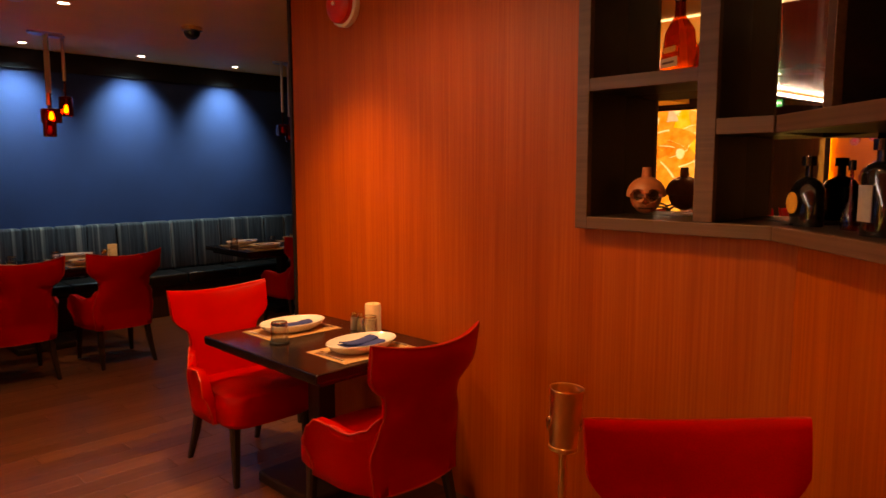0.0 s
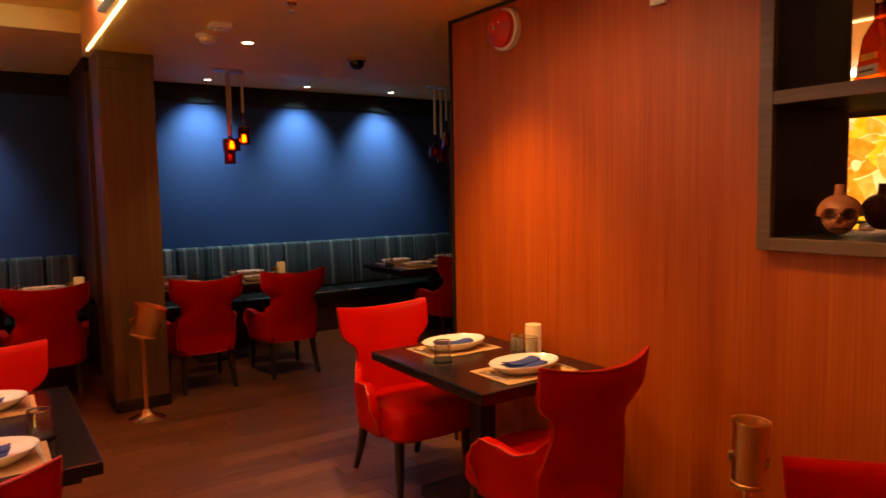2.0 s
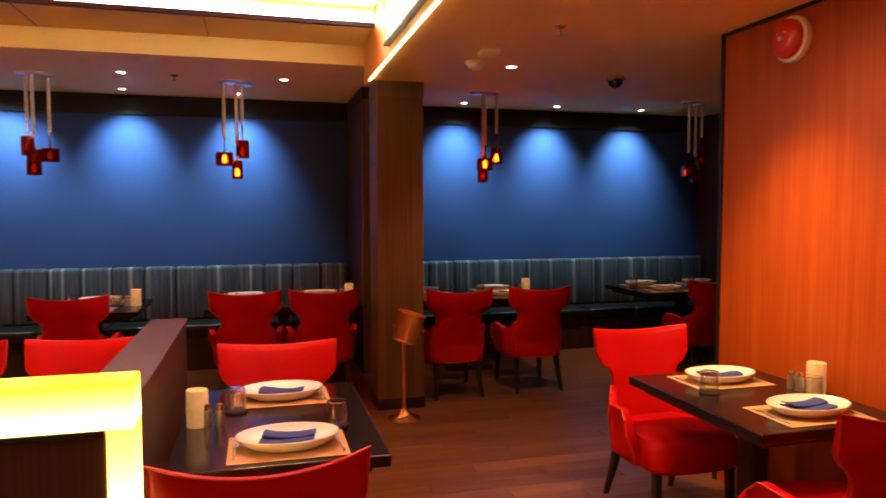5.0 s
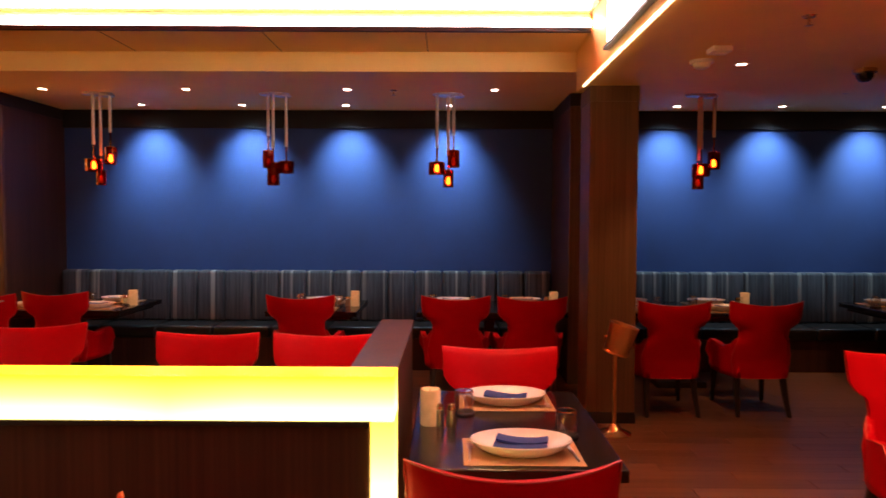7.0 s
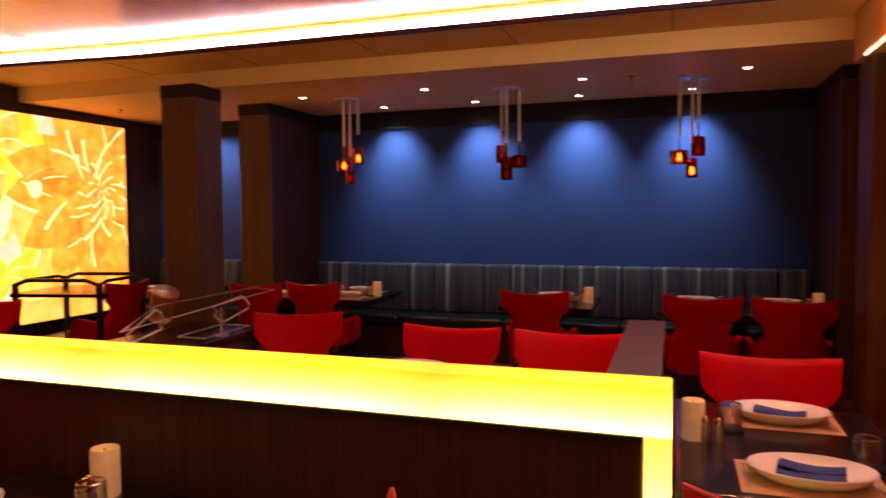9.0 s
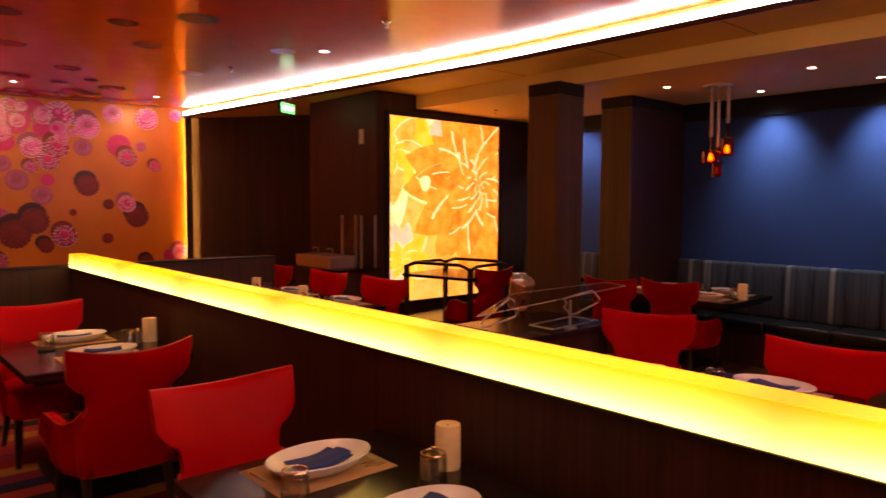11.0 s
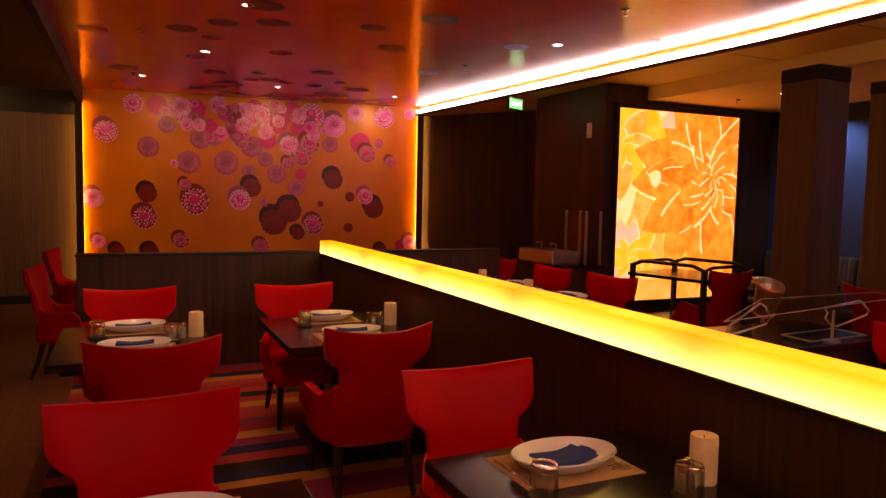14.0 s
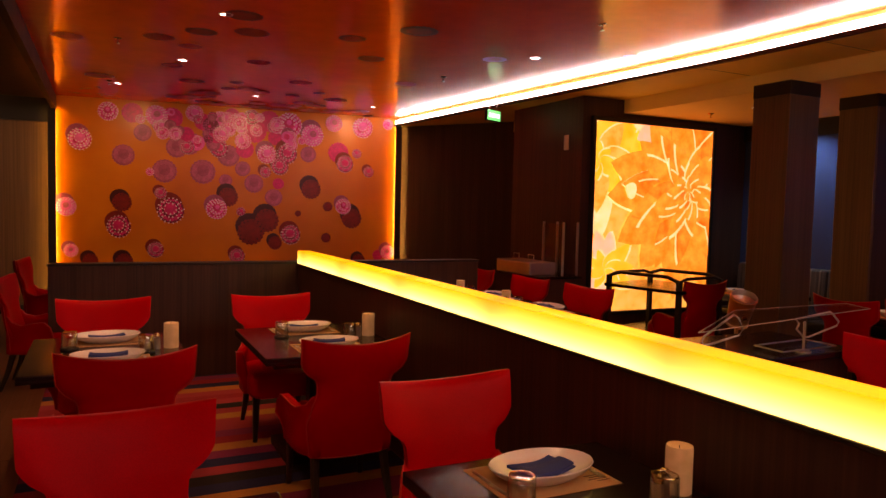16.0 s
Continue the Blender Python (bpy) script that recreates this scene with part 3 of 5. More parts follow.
MAROON_AT = ((4.19, 1.25, 0.17), (3.62, 1.76, 0.09), (3.48, 1.5, 0.2), (3.69, 0.91, 0.12), (2.8, 2.46, 0.14), (2.32, 2.97, 0.12), (1.78, 2.43, 0.16), (1.89, 2.23, 0.14), (0.86, 2.31, 0.14), (0.67, 2.49, 0.08), (0.47, 2.2, 0.09), (1.71, 1.16, 0.16), (2.52, 0.82, 0.12), (2.47, 1.51, 0.07), (2.11, 2.13, 0.09))
ROSE_AT = ((4.01, 2.92, 0.15), (3.47, 2.88, 0.16), (3.03, 2.85, 0.13), (2.61, 2.97, 0.12), (2.06, 2.92, 0.17), (1.96, 2.67, 0.12), (0.97, 2.49, 0.17), (1.91, 1.96, 0.09), (2.42, 2.47, 0.14), (2.28, 2.76, 0.19), (0.29, 0.84, 0.09))
MAUVE_AT = ((3.87, 2.64, 0.13), (4.13, 2.3, 0.16), (3.57, 2.09, 0.18), (3.4, 2.45, 0.16), (3.23, 2.52, 0.18), (3.03, 2.1, 0.19), (2.45, 2.17, 0.12), (2.7, 1.98, 0.1), (2.28, 1.95, 0.15), (1.45, 2.44, 0.13), (1.98, 1.74, 0.14), (2.66, 2.36, 0.17), (2.88, 2.67, 0.17))
DARK_AT = ((4.15, 1.61, 0.14), (4.57, 0.75, 0.11), (4.12, 0.73, 0.13), (2.66, 1.73, 0.15), (2.08, 1.38, 0.19), (2.32, 1.2, 0.21), (1.95, 1.03, 0.11), (1.6, 1.5, 0.05), (1.4, 1.89, 0.16), (1.13, 1.62, 0.08), (0.74, 1.44, 0.17), (1.15, 1.12, 0.08), (0.61, 0.75, 0.11))
rnd = random.Random(11)
UPRIGHT = Euler((radians(90), 0, 0)).to_matrix().to_4x4() @ Matrix.Rotation(math.pi, 4, "X")
depth = 0


def printed(mesh, where, r, turn, parent):
    d = new(mesh.name.split(".")[0], mesh)
    d.parent, d.matrix_basis = parent, where @ Matrix.Rotation(turn, 4, "Z") @ Matrix.Diagonal((r, r, 0.004, 1))
    return d


for kind, spots in (("mauve", MAUVE_AT), ("rose", ROSE_AT), ("dark", DARK_AT), ("maroon", MAROON_AT), ("pink", PINK_AT)):
    for i, (fx, fz, fr) in enumerate(spots):
        depth += 1
        y = 0.0012 + 0.00022 * depth
        if kind in SHADES and fr > 0.08 and fz < 2.75:
            printed(SHADES[kind if fz < 1.9 or kind == "pink" else "maroon"], Matrix.Translation((fx + 0.03, y - 0.0008, fz + 0.42 * fr)) @ UPRIGHT, fr * 0.96, 0.0, MURAL)
        printed(KINDS[kind][(i * 7 + depth) % len(KINDS[kind])], Matrix.Translation((fx, y, fz)) @ UPRIGHT, fr, math.pi + rnd.uniform(-0.35, 0.35), MURAL)
for i in range(36):
    depth += 1
    fx, fz, fr = min(3.9, max(1.0, rnd.gauss(2.5, 0.65))), rnd.uniform(2.45, 2.97), rnd.uniform(0.06, 0.13)
    kind = rnd.choice(("mauve", "pink", "pink", "maroon", "rose"))
    printed(KINDS[kind][i % 2], Matrix.Translation((fx, 0.0012 + 0.00022 * depth, fz)) @ UPRIGHT, fr, rnd.uniform(0, 6), MURAL)
CEIL_FLOWERS = ((-1.09, -7.02, 0.2, 2), (-1.48, -6.81, 0.22, 2), (-1.32, -6.3, 0.22, 2), (-1.07, -7.66, 0.16, 3), (-1.78, -8.04, 0.18, 3), (-1.0, -8.72, 0.16, 1), (-2.29, -6.54, 0.18, 2), (-2.72, -7.23, 0.2, 2), (-2.69, -6.0, 0.24, 2), (-3.76, -6.59, 0.18, 3), (-3.55, -8.31, 0.2, 3), (-2.46, -8.95, 0.2, 1), (-0.04, -7.83, 0.2, 3), (-0.78, -7.42, 0.2, 2), (-4.75, -5.78, 0.10, 3), (-5.0, -5.57, 0.10, 3), (-2.0, -9.8, 0.2, 1), (-1.3, -9.6, 0.22, 4))
ceiling_print = thing("ceiling_print", "dark red printed dahlias on the glossy ceiling", "ceiling print")
for i, (fx, fy, fr, k) in enumerate(CEIL_FLOWERS):
    mesh = KINDS[("rose", "rose", "dark", "rose", "dark")[k]][i % 2]
    printed(mesh, Matrix.Translation((fx, fy, 3.0985 - 0.0002 * i)) @ Matrix.Rotation(math.pi, 4, "X"), fr * 0.7, rnd.uniform(0, 6), ceiling_print)

for i in range(34):
    fx, fy, fr = min(-0.3, max(-4.2, rnd.gauss(-2.3, 0.9))), -11.5 + abs(rnd.gauss(0.0, 1.0)), rnd.uniform(0.08, 0.17)
    kind = rnd.choice(("rose", "maroon", "pink", "mauve"))
    printed(KINDS[kind][i % 2], Matrix.Translation((fx, fy, 3.0940 - 0.0002 * i)) @ Matrix.Rotation(math.pi, 4, "X"), fr, rnd.uniform(0, 6), ceiling_print)

# ---- lit flower picture ----
def lit_print(name, dark, light, strength):
    m, nt, b = nodes_of(name)
    n = add(nt, "ShaderNodeTexNoise", Scale=7.0, Detail=4.0)
    nt.links.new(coords(nt, (1, 1, 1)), n.inputs["Vector"])
    c = ramp(nt, n.outputs["Fac"], ((0.3, dark), (0.7, light)))
    nt.links.new(c, b.inputs["Emission Color"])
    nt.links.new(c, b.inputs["Base Color"])
    b.inputs["Emission Strength"].default_value = strength
    b.inputs["Roughness"].default_value = 0.3
    return m


G = 1.2
LIT_BACK = lit_print("lit_amber_print", (0.98, 0.34, 0.02), (1.0, 0.52, 0.10), G)
LIT_ORANGE = lit_print("lit_orange_petal", (0.90, 0.22, 0.010), (1.0, 0.40, 0.04), G)
LIT_DEEP = lit_print("lit_deep_orange_petal", (0.72, 0.14, 0.005), (0.98, 0.34, 0.03), G)
LIT_YELLOW = lit_print("lit_yellow_petal", (0.98, 0.44, 0.01), (1.0, 0.62, 0.05), G)
LIT_PALE = lit_print("lit_pale_petal", (1.0, 0.70, 0.22), (1.0, 0.82, 0.42), G)
LIT_ROSE = lit_print("lit_rose_petal", (0.98, 0.42, 0.22), (1.0, 0.58, 0.36), G)
picture = thing("lit_flower_picture", "back-lit wall picture of large orange and yellow dahlias", "light box")
PX0, PX1, PZ0, PZ1, PY = -7.37, -5.49, 0.45, 2.71, -7.19
part("light_panel", box(PX0, PX1, -7.2, PY, PZ0, PZ1), LIT_BACK, picture, "glowing printed panel")
for a in ((PX0 - 0.05, PX0, PZ0 - 0.05, PZ1 + 0.05), (PX1, PX1 + 0.05, PZ0 - 0.05, PZ1 + 0.05), (PX0, PX1, PZ1, PZ1 + 0.05), (PX0, PX1, PZ0 - 0.05, PZ0)):
    part("frame_bar", box(a[0], a[1], -7.2, PY + 0.035, a[2], a[3], 0.004), DARK_TRIM, picture, "dark frame bar")


def petal(cx, cz, ang, r0, r1, wide, lift, curl):
    """A flat pointed petal in the picture plane, clipped to the panel."""
    bm = bmesh.new()
    d, s = Vector((math.cos(ang), 0, math.sin(ang))), Vector((-math.sin(ang), 0, math.cos(ang)))
    left, right = [], []
    for i in range(9):
        q = i / 8
        w = wide * math.sin(math.pi * min(1, 0.12 + 0.88 * q ** 0.8)) ** 0.75
        mid = d * (r0 + (r1 - r0) * q) + s * curl * q * q
        left.append(mid - s * w)
        right.append(mid + s * w)
    ring = left + right[::-1]
    vs = []
    for v in ring:
        x, z = min(PX1 - 0.003, max(PX0 + 0.003, cx + v.x)), min(PZ1 - 0.003, max(PZ0 + 0.003, cz + v.z))
        vs.append(bm.verts.new((x, PY + lift, z)))
    bm.faces.new(vs)
    bmesh.ops.remove_doubles(bm, verts=bm.verts[:], dist=1e-4)
    return bm


def big_flower(cx, cz, rings, seed, lift):
    """Rings of petals; each is a pale petal with a coloured one slipped over it, so that a thin pale rim is left on one side."""
    rnd = random.Random(seed)
    for j, (r0, r1, n, wide, slip, fills, rims) in enumerate(rings):
        for k in range(n):
            side = rnd.choice((-1, 1))
            a = 2 * math.pi * (k + 0.5 * (j % 2)) / n + rnd.uniform(-0.10, 0.10)
            reach = r1 * rnd.uniform(0.88, 1.08)
            tip = (cx + math.cos(a) * (r0 + reach) * 0.5, cz + math.sin(a) * (r0 + reach) * 0.5)
            if not (PX0 - 0.1 < tip[0] < PX1 + 0.1 and PZ0 < tip[1] < PZ1 + 0.1):
                continue
            lift += 0.0002
            curl = rnd.uniform(-0.16, 0.16) * reach
            part("petal", petal(cx, cz, a, r0, reach, wide, lift, curl), rnd.choice(rims), picture)
            part("petal", petal(cx, cz, a + side * slip * rnd.uniform(0.5, 1.2), r0, reach * 0.985, wide * 0.97, lift + 0.0001, curl), rnd.choice(fills), picture)
    return lift


ORANGES, RIM = (LIT_ORANGE, LIT_ORANGE, LIT_DEEP), (LIT_PALE,)
h = big_flower(-5.56, 2.24, ((0.1, 0.95, 11, 0.20, 0.04, (LIT_YELLOW, LIT_PALE), RIM), (0.06, 0.62, 10, 0.15, 0.06, (LIT_YELLOW, LIT_YELLOW, LIT_BACK), RIM), (0.02, 0.25, 8, 0.07, 0.14, (LIT_YELLOW,), RIM)), 5, 0.002)
h = big_flower(-5.70, 0.95, ((0.06, 0.5, 10, 0.11, 0.06, (LIT_YELLOW, LIT_ROSE), RIM), (0.02, 0.28, 8, 0.07, 0.1, (LIT_YELLOW,), RIM)), 6, h)
h = big_flower(-6.45, 2.72, ((0.02, 0.42, 9, 0.12, 0.05, (LIT_ROSE, LIT_PALE), (LIT_ROSE,)),), 9, h)
h = big_flower(-7.30, 2.75, ((0.05, 0.80, 26, 0.06, 0.05, (LIT_ROSE, LIT_ORANGE, LIT_PALE), RIM),), 12, h)
h = big_flower(-6.97, 1.91, ((0.20, 1.32, 13, 0.30, 0.0, ORANGES, (LIT_ORANGE,)), (0.18, 1.05, 15, 0.20, 0.015, ORANGES, (LIT_ORANGE, LIT_DEEP, LIT_PALE)), (0.15, 0.88, 13, 0.135, 0.036, ORANGES, RIM),
                             (0.12, 0.62, 13, 0.105, 0.06, ORANGES, (LIT_PALE, LIT_PALE, LIT_ORANGE)), (0.07, 0.40, 12, 0.075, 0.09, ORANGES, RIM), (0.03, 0.24, 9, 0.05, 0.14, ORANGES, RIM), (0.0, 0.12, 7, 0.03, 0.22, ORANGES, RIM)), 7, h)
part("petal", petal(-6.06, 1.90, 0.3, -0.06, 0.12, 0.10, h + 0.001, 0.02), LIT_PALE, picture)

# ---- partitions with the lit yellow cap ----
half = thing("booth_partition", "dark wood half wall with a glowing yellow acrylic cap", "partition")
part("panel", box(-2.17, -2.06, -7.4, -0.642, 0, 1.05, 0.004), DARK_WOOD, half)
part("ledge_strip", box(-2.185, -2.045, -7.4, -0.642, 1.04, 1.056, 0.003), DARK_TRIM, half)
part("cap_light", box(-2.18, -2.05, -7.4, -0.575, 1.056, 1.18, 0.004), CAP, half, "glowing yellow acrylic cap")
part("end_light", box(-2.18, -2.05, -0.64, -0.575, 0.0, 1.054, 0.004), CAP_END, half, "glowing yellow acrylic end panel")
low = thing("booth_half_wall", "dark wood half wall behind the booth tables", "partition")
part("panel", box(-3.92, -2.21, -0.78, -0.62, 0, 1.04, 0.004), DARK_WOOD, low)
part("top_rail", box(-3.925, -2.21, -0.79, -0.61, 1.04, 1.065, 0.004), DARK_WOOD, low)
cross = thing("booth_half_wall", "dark wood half wall across the end of the booth", "partition")
part("panel", box(-4.1, 0.1, -7.56, -7.41, 0, 1.05, 0.004), DARK_WOOD, cross)
part("top_rail", box(-4.11, 0.11, -7.57, -7.40, 1.05, 1.072, 0.004), DARK_TRIM, cross)

# ---- banquettes along the blue wall ----
def banquette(y0, y1):
    ob = thing("banquette", "long banquette with striped upholstered back and black leather seat", "banquette")
    n = max(1, round((y1 - y0) / 0.62))
    w = (y1 - y0) / n
    part("base", box(WALL_X + 0.02, WALL_X + 0.52, y0, y1, 0, 0.34), DARK_WOOD, ob)
    for i in range(n):
        a, b = y0 + i * w, y0 + (i + 1) * w
        bm = box(WALL_X + 0.02, WALL_X + 0.56, a + 0.004, b - 0.004, 0.34, 0.47, 0.03, seg=3)
        part("seat_cushion", bm, SEAT_BLACK, ob, smooth=True)
    k = max(1, round((y1 - y0) / 0.305))
    w = (y1 - y0) / k
    for i in range(k):
        a, b = y0 + i * w, y0 + (i + 1) * w
        bm = box(WALL_X + 0.02, WALL_X + 0.16, a + 0.002, b - 0.002, 0.47, 1.03, 0.035, seg=3)
        for v in bm.verts:
            v.co.x += 0.05 * (1.03 - v.co.z)
        part("back_panel", bm, STRIPE, ob, smooth=True)
    return ob


banquette(-4.74, 0.72)
banquette(1.04, 5.28)
banquette(-7.1, -5.2)

# ---- chairs ----
def back_line(z):
    return lerp_table(((0.30, 0.225), (0.48, 0.242), (0.58, 0.222), (0.655, 0.198), (0.715, 0.203), (0.782, 0.272), (0.815, 0.290), (1.0, 0.298)), z)


def build_chair():
    ch = thing("dining_chair", "red leather wing-back dining chair with dark tapered wooden legs", "chair", "red dining chairs")

    def top(u):
        return 0.922 + 0.034 * abs(u) ** 2.0

    def surf(off):
        def f(u, v):
            z = 0.31 + (top(u) - 0.31) * v
            w = back_line(z)
            bend = 0.062 * u * u * (0.55 + 0.75 * max(0, (z - 0.6) / 0.35))
            lean = 0.30 * max(0, z - 0.45) ** 1.1
            puff = (1 - 0.62 * abs(u) ** 7) * (1 - 0.62 * v ** 14)
            return (w * u, -0.2425 - lean + bend + off * puff + 0.008 * (1 - u * u) * math.sin(math.pi * v) * (off > 0), z)
        return f

    bm, rim_a, rim_b = sheet(surf(0.03), surf(-0.03), 26, 26)
    part("backrest", bm, RED_LEATHER, ch, smooth=75)
    part("piping", tube(rim_b, 0.0036, 6, closed=True), RED_PIPING, ch, "lighter red leather piping")
    # padded seat, wider and rounded at the front
    bm = bmesh.new()
    rows = []
    for layer, zz in enumerate((0.31, 0.335, 0.43, 0.465, 0.478)):
        inset = (0.02, 0.0, 0.0, 0.018, 0.05)[layer]
        ring = []
        for k in range(40):
            a = 2 * math.pi * k / 40
            c, s = math.cos(a), math.sin(a)
            ex = 0.32
            x = math.copysign(abs(c) ** ex, c)
            y = math.copysign(abs(s) ** ex, s)
            wide = 0.235 + 0.035 * (y + 1) / 2
            ring.append(bm.verts.new(((wide - inset) * x, 0.02 + (0.265 - inset) * y + (0.02 * (1 - x * x) if y > 0.5 else 0), zz)))
        rows.append(ring)
    for a, b in zip(rows, rows[1:]):
        for k in range(40):
            bm.faces.new((a[k], a[(k + 1) % 40], b[(k + 1) % 40], b[k]))
    bm.faces.new(rows[0][::-1])
    crown = bm.verts.new((0, 0.02, 0.486))
    for k in range(40):
        bm.faces.new((rows[-1][k], rows[-1][(k + 1) % 40], crown))
    part("seat", bm, RED_LEATHER, ch, smooth=True)
    # low scooped arms that sweep out of the back
    for s in (-1, 1):
        def arm(off):
            def f(u, v):
                q = (u + 1) / 2
                y = -0.25 + 0.37 * q
                hi = lerp_table(((0.0, 0.64), (0.14, 0.585), (0.32, 0.562), (0.60, 0.582), (0.80, 0.590), (0.93, 0.55), (1.0, 0.47)), q)
                z = 0.315 + (hi - 0.315) * v
                flare = 0.212 + 0.062 * math.sin(0.5 * math.pi * min(1, q * 1.8)) + 0.05 * v * v * q
                return (s * (flare + off - 0.02), y, z)
            return f
        bm, ra, rb = sheet(arm(0.022), arm(-0.022), 16, 6)
        part("arm", bm, RED_LEATHER, ch, smooth=100)
        part("arm_piping", tube(ra[16:39], 0.004, 6), RED_PIPING, ch, "lighter red leather piping")
    for x, y, sx, sy in ((-0.21, 0.22, -0.01, 0.015), (0.21, 0.22, 0.01, 0.015), (-0.19, -0.20, -0.02, -0.10), (0.19, -0.20, 0.02, -0.10)):
        bm = bmesh.new()
        sec = []
        for z, r, q in ((0.33, 0.024, 0.0), (0.16, 0.02, 0.42), (0.0, 0.014, 1.0)):
            sec.append([bm.verts.new((x + sx * q + dx * r, y + sy * q + dy * r, z)) for dx, dy in ((-1, -0.6), (-0.6, -1), (0.6, -1), (1, -0.6), (1, 0.6), (0.6, 1), (-0.6, 1), (-1, 0.6))])
        for a, b in zip(sec, sec[1:]):
            for k in range(8):
                bm.faces.new((a[k], a[(k + 1) % 8], b[(k + 1) % 8], b[k]))
        bm.faces.new(sec[0])
        bm.faces.new(sec[-1])
        part("leg", bm, DARK_LEG, ch, "dark tapered wooden leg")
    return ch


# middle of the top of the backrest on the plan, and the way the chair faces (degrees from +y)
CHAIRS = [
    (-3.74, 1.87, -90), (-1.86, 1.89, 90), (-0.82, 1.77, -135),
    (-5.68, 1.41, 90), (-5.70, 2.16, 90), (-5.78, 4.02, 90),
    (-6.02, -1.70, 90), (-6.0, -0.36, 90), (-5.96, 0.29, 90), (-6.2, -3.93, 90), (-6.0, -4.45, 90),
    (-4.22, -1.81, -90), (-4.20, -1.13, -90), (-4.46, -3.0, -70), (-3.82, -0.16, -90), (-1.95, -0.25, 90),
    (-4.44, -5.77, -80), (-4.38, -6.64, -84), (-4.38, -7.72, -84), (-5.92, -5.74, 180),
]
BOOTH = [(-1.56, -3.19, 2), (-1.47, -5.99, 0), (-1.51, -3.95, 180), (-0.33, -6.03, 0), (-0.42, -3.96, 180), (-0.365, -3.16, 2), (-1.50, -1.12, 180), (0.52, -7.65, 82), (0.57, -9.7, 82)]
first_chair = build_chair()
TOP_Y = -0.395
for i, (x, y, turn) in enumerate(CHAIRS + BOOTH):
    a = radians(turn)
    m = pose(x + math.sin(a) * TOP_Y, y - math.cos(a) * TOP_Y, 0.0, 0, 0, turn)
    if i:
        copy_thing(first_chair, m)
    else:
        first_chair.matrix_basis = m

# ---- tables ----
def table(x0, x1, y0, y1):
    w, d = x1 - x0, y1 - y0
    tb = thing("dining_table", "dark wooden dining table on a square pedestal", "table", "dining tables", pose((x0 + x1) / 2, (y0 + y1) / 2, 0))
    part("tabletop", box(-w / 2, w / 2, -d / 2, d / 2, 0.705, 0.75, 0.006), TABLE_WOOD, tb)
    part("apron", box(-w / 2 + 0.06, w / 2 - 0.06, -d / 2 + 0.06, d / 2 - 0.06, 0.67, 0.705, 0.003), TABLE_WOOD, tb)
    part("pedestal", box(-0.05, 0.05, -0.05, 0.05, 0.06, 0.67, 0.006), DARK_LEG, tb)
    part("base_plate", box(-0.24, 0.24, -0.24, 0.24, 0.0, 0.06, 0.012), DARK_LEG, tb)
    return tb


def build_plate():
    pl = thing("oval_plate", "white oval ceramic coupe plate", "plate", "white oval plates")
    prof = ((0.0, 0.006), (0.55, 0.006), (0.62, 0.0), (0.70, 0.004), (0.9, 0.026), (1.0, 0.046), (0.985, 0.05), (0.86, 0.032), (0.66, 0.016), (0.3, 0.011), (0.0, 0.010))
    part("dish", lathe([(r * 0.19, z) for r, z in prof], 40, squash=(1.0, 0.66)), CERAMIC, pl, smooth=True)
    return pl


def build_napkin():
    nk = thing("napkin", "folded blue cloth napkin on a plate", "napkin", "blue napkins")

    def under(u, v):
        return (0.098 * u, -0.062 + 0.124 * v, 0.020 + 0.010 * u * u)

    def over(u, v):
        x, y, z = under(u, v)
        return (x, y, z + 0.007 + 0.004 * math.sin(2.4 * u + 1.5 * v))
    bm, a, b = sheet(under, over, 10, 6)
    part("lower_fold", bm, NAPKIN, nk, smooth=True)

    def flap(u, v):
        return (0.095 * u + 0.003, -0.012 + 0.070 * v, 0.029 + 0.011 * u * u + 0.007 * math.sin(math.pi * v) * (1 - 0.5 * u * u))

    def flap_top(u, v):
        x, y, z = flap(u, v)
        return (x, y, z + 0.006)
    bm, a, b = sheet(flap, flap_top, 10, 6)
    part("upper_fold", bm, NAPKIN, nk, smooth=True)
    return nk


def build_mat():
    pm = thing("paper_placemat", "kraft paper placemat with small brown print", "placemat", "paper placemats")
    part("paper", box(-0.215, 0.215, -0.15, 0.15, 0.0, 0.0016), PAPER, pm)
    for i, (w, yy) in enumerate(((0.05, 0.10), (0.075, 0.085), (0.06, 0.07), (0.07, 0.055))):
        part("print_bar", box(-0.20, -0.20 + w, yy, yy + 0.007, 0.0016, 0.0022), INK, pm)
    return pm


def build_glass():
    gl = thing("glass_tumbler", "upturned clear glass tumbler on a black coaster", "glass", "tumblers")
    part("coaster", lathe(((0, 0), (0.049, 0), (0.051, 0.006), (0.047, 0.012), (0, 0.012)), 24), COASTER, gl, "black rubber coaster")
    # brass ring in place of the gold highlight on the upturned base
    part("base_glint", tube([(0.037 * math.cos(2 * math.pi * k / 24), 0.037 * math.sin(2 * math.pi * k / 24), 0.103) for k in range(24)], 0.0028, 6, closed=True), BRASS, gl, "brass ring that stands for the gold highlight on the base", True)
    part("tumbler", lathe(((0.044, 0.0125), (0.042, 0.098), (0.038, 0.105), (0, 0.105), (0, 0.088), (0.035, 0.087), (0.039, 0.082), (0.0415, 0.0125), (0.044, 0.0125)), 28), GLASS, gl, smooth=True)
    return gl


def build_shaker():
    sh = thing("shaker", "small steel salt shaker with brass cap", "shaker", "steel shakers")
    part("body", lathe(((0, 0), (0.019, 0), (0.020, 0.006), (0.0165, 0.07), (0, 0.07)), 20), STEEL, sh, smooth=True)
    part("dome_cap", lathe(((0.0165, 0.07), (0.0165, 0.085), (0.011, 0.095), (0, 0.098)), 20), BRASS, sh, "pale brass cap", smooth=True)
    return sh


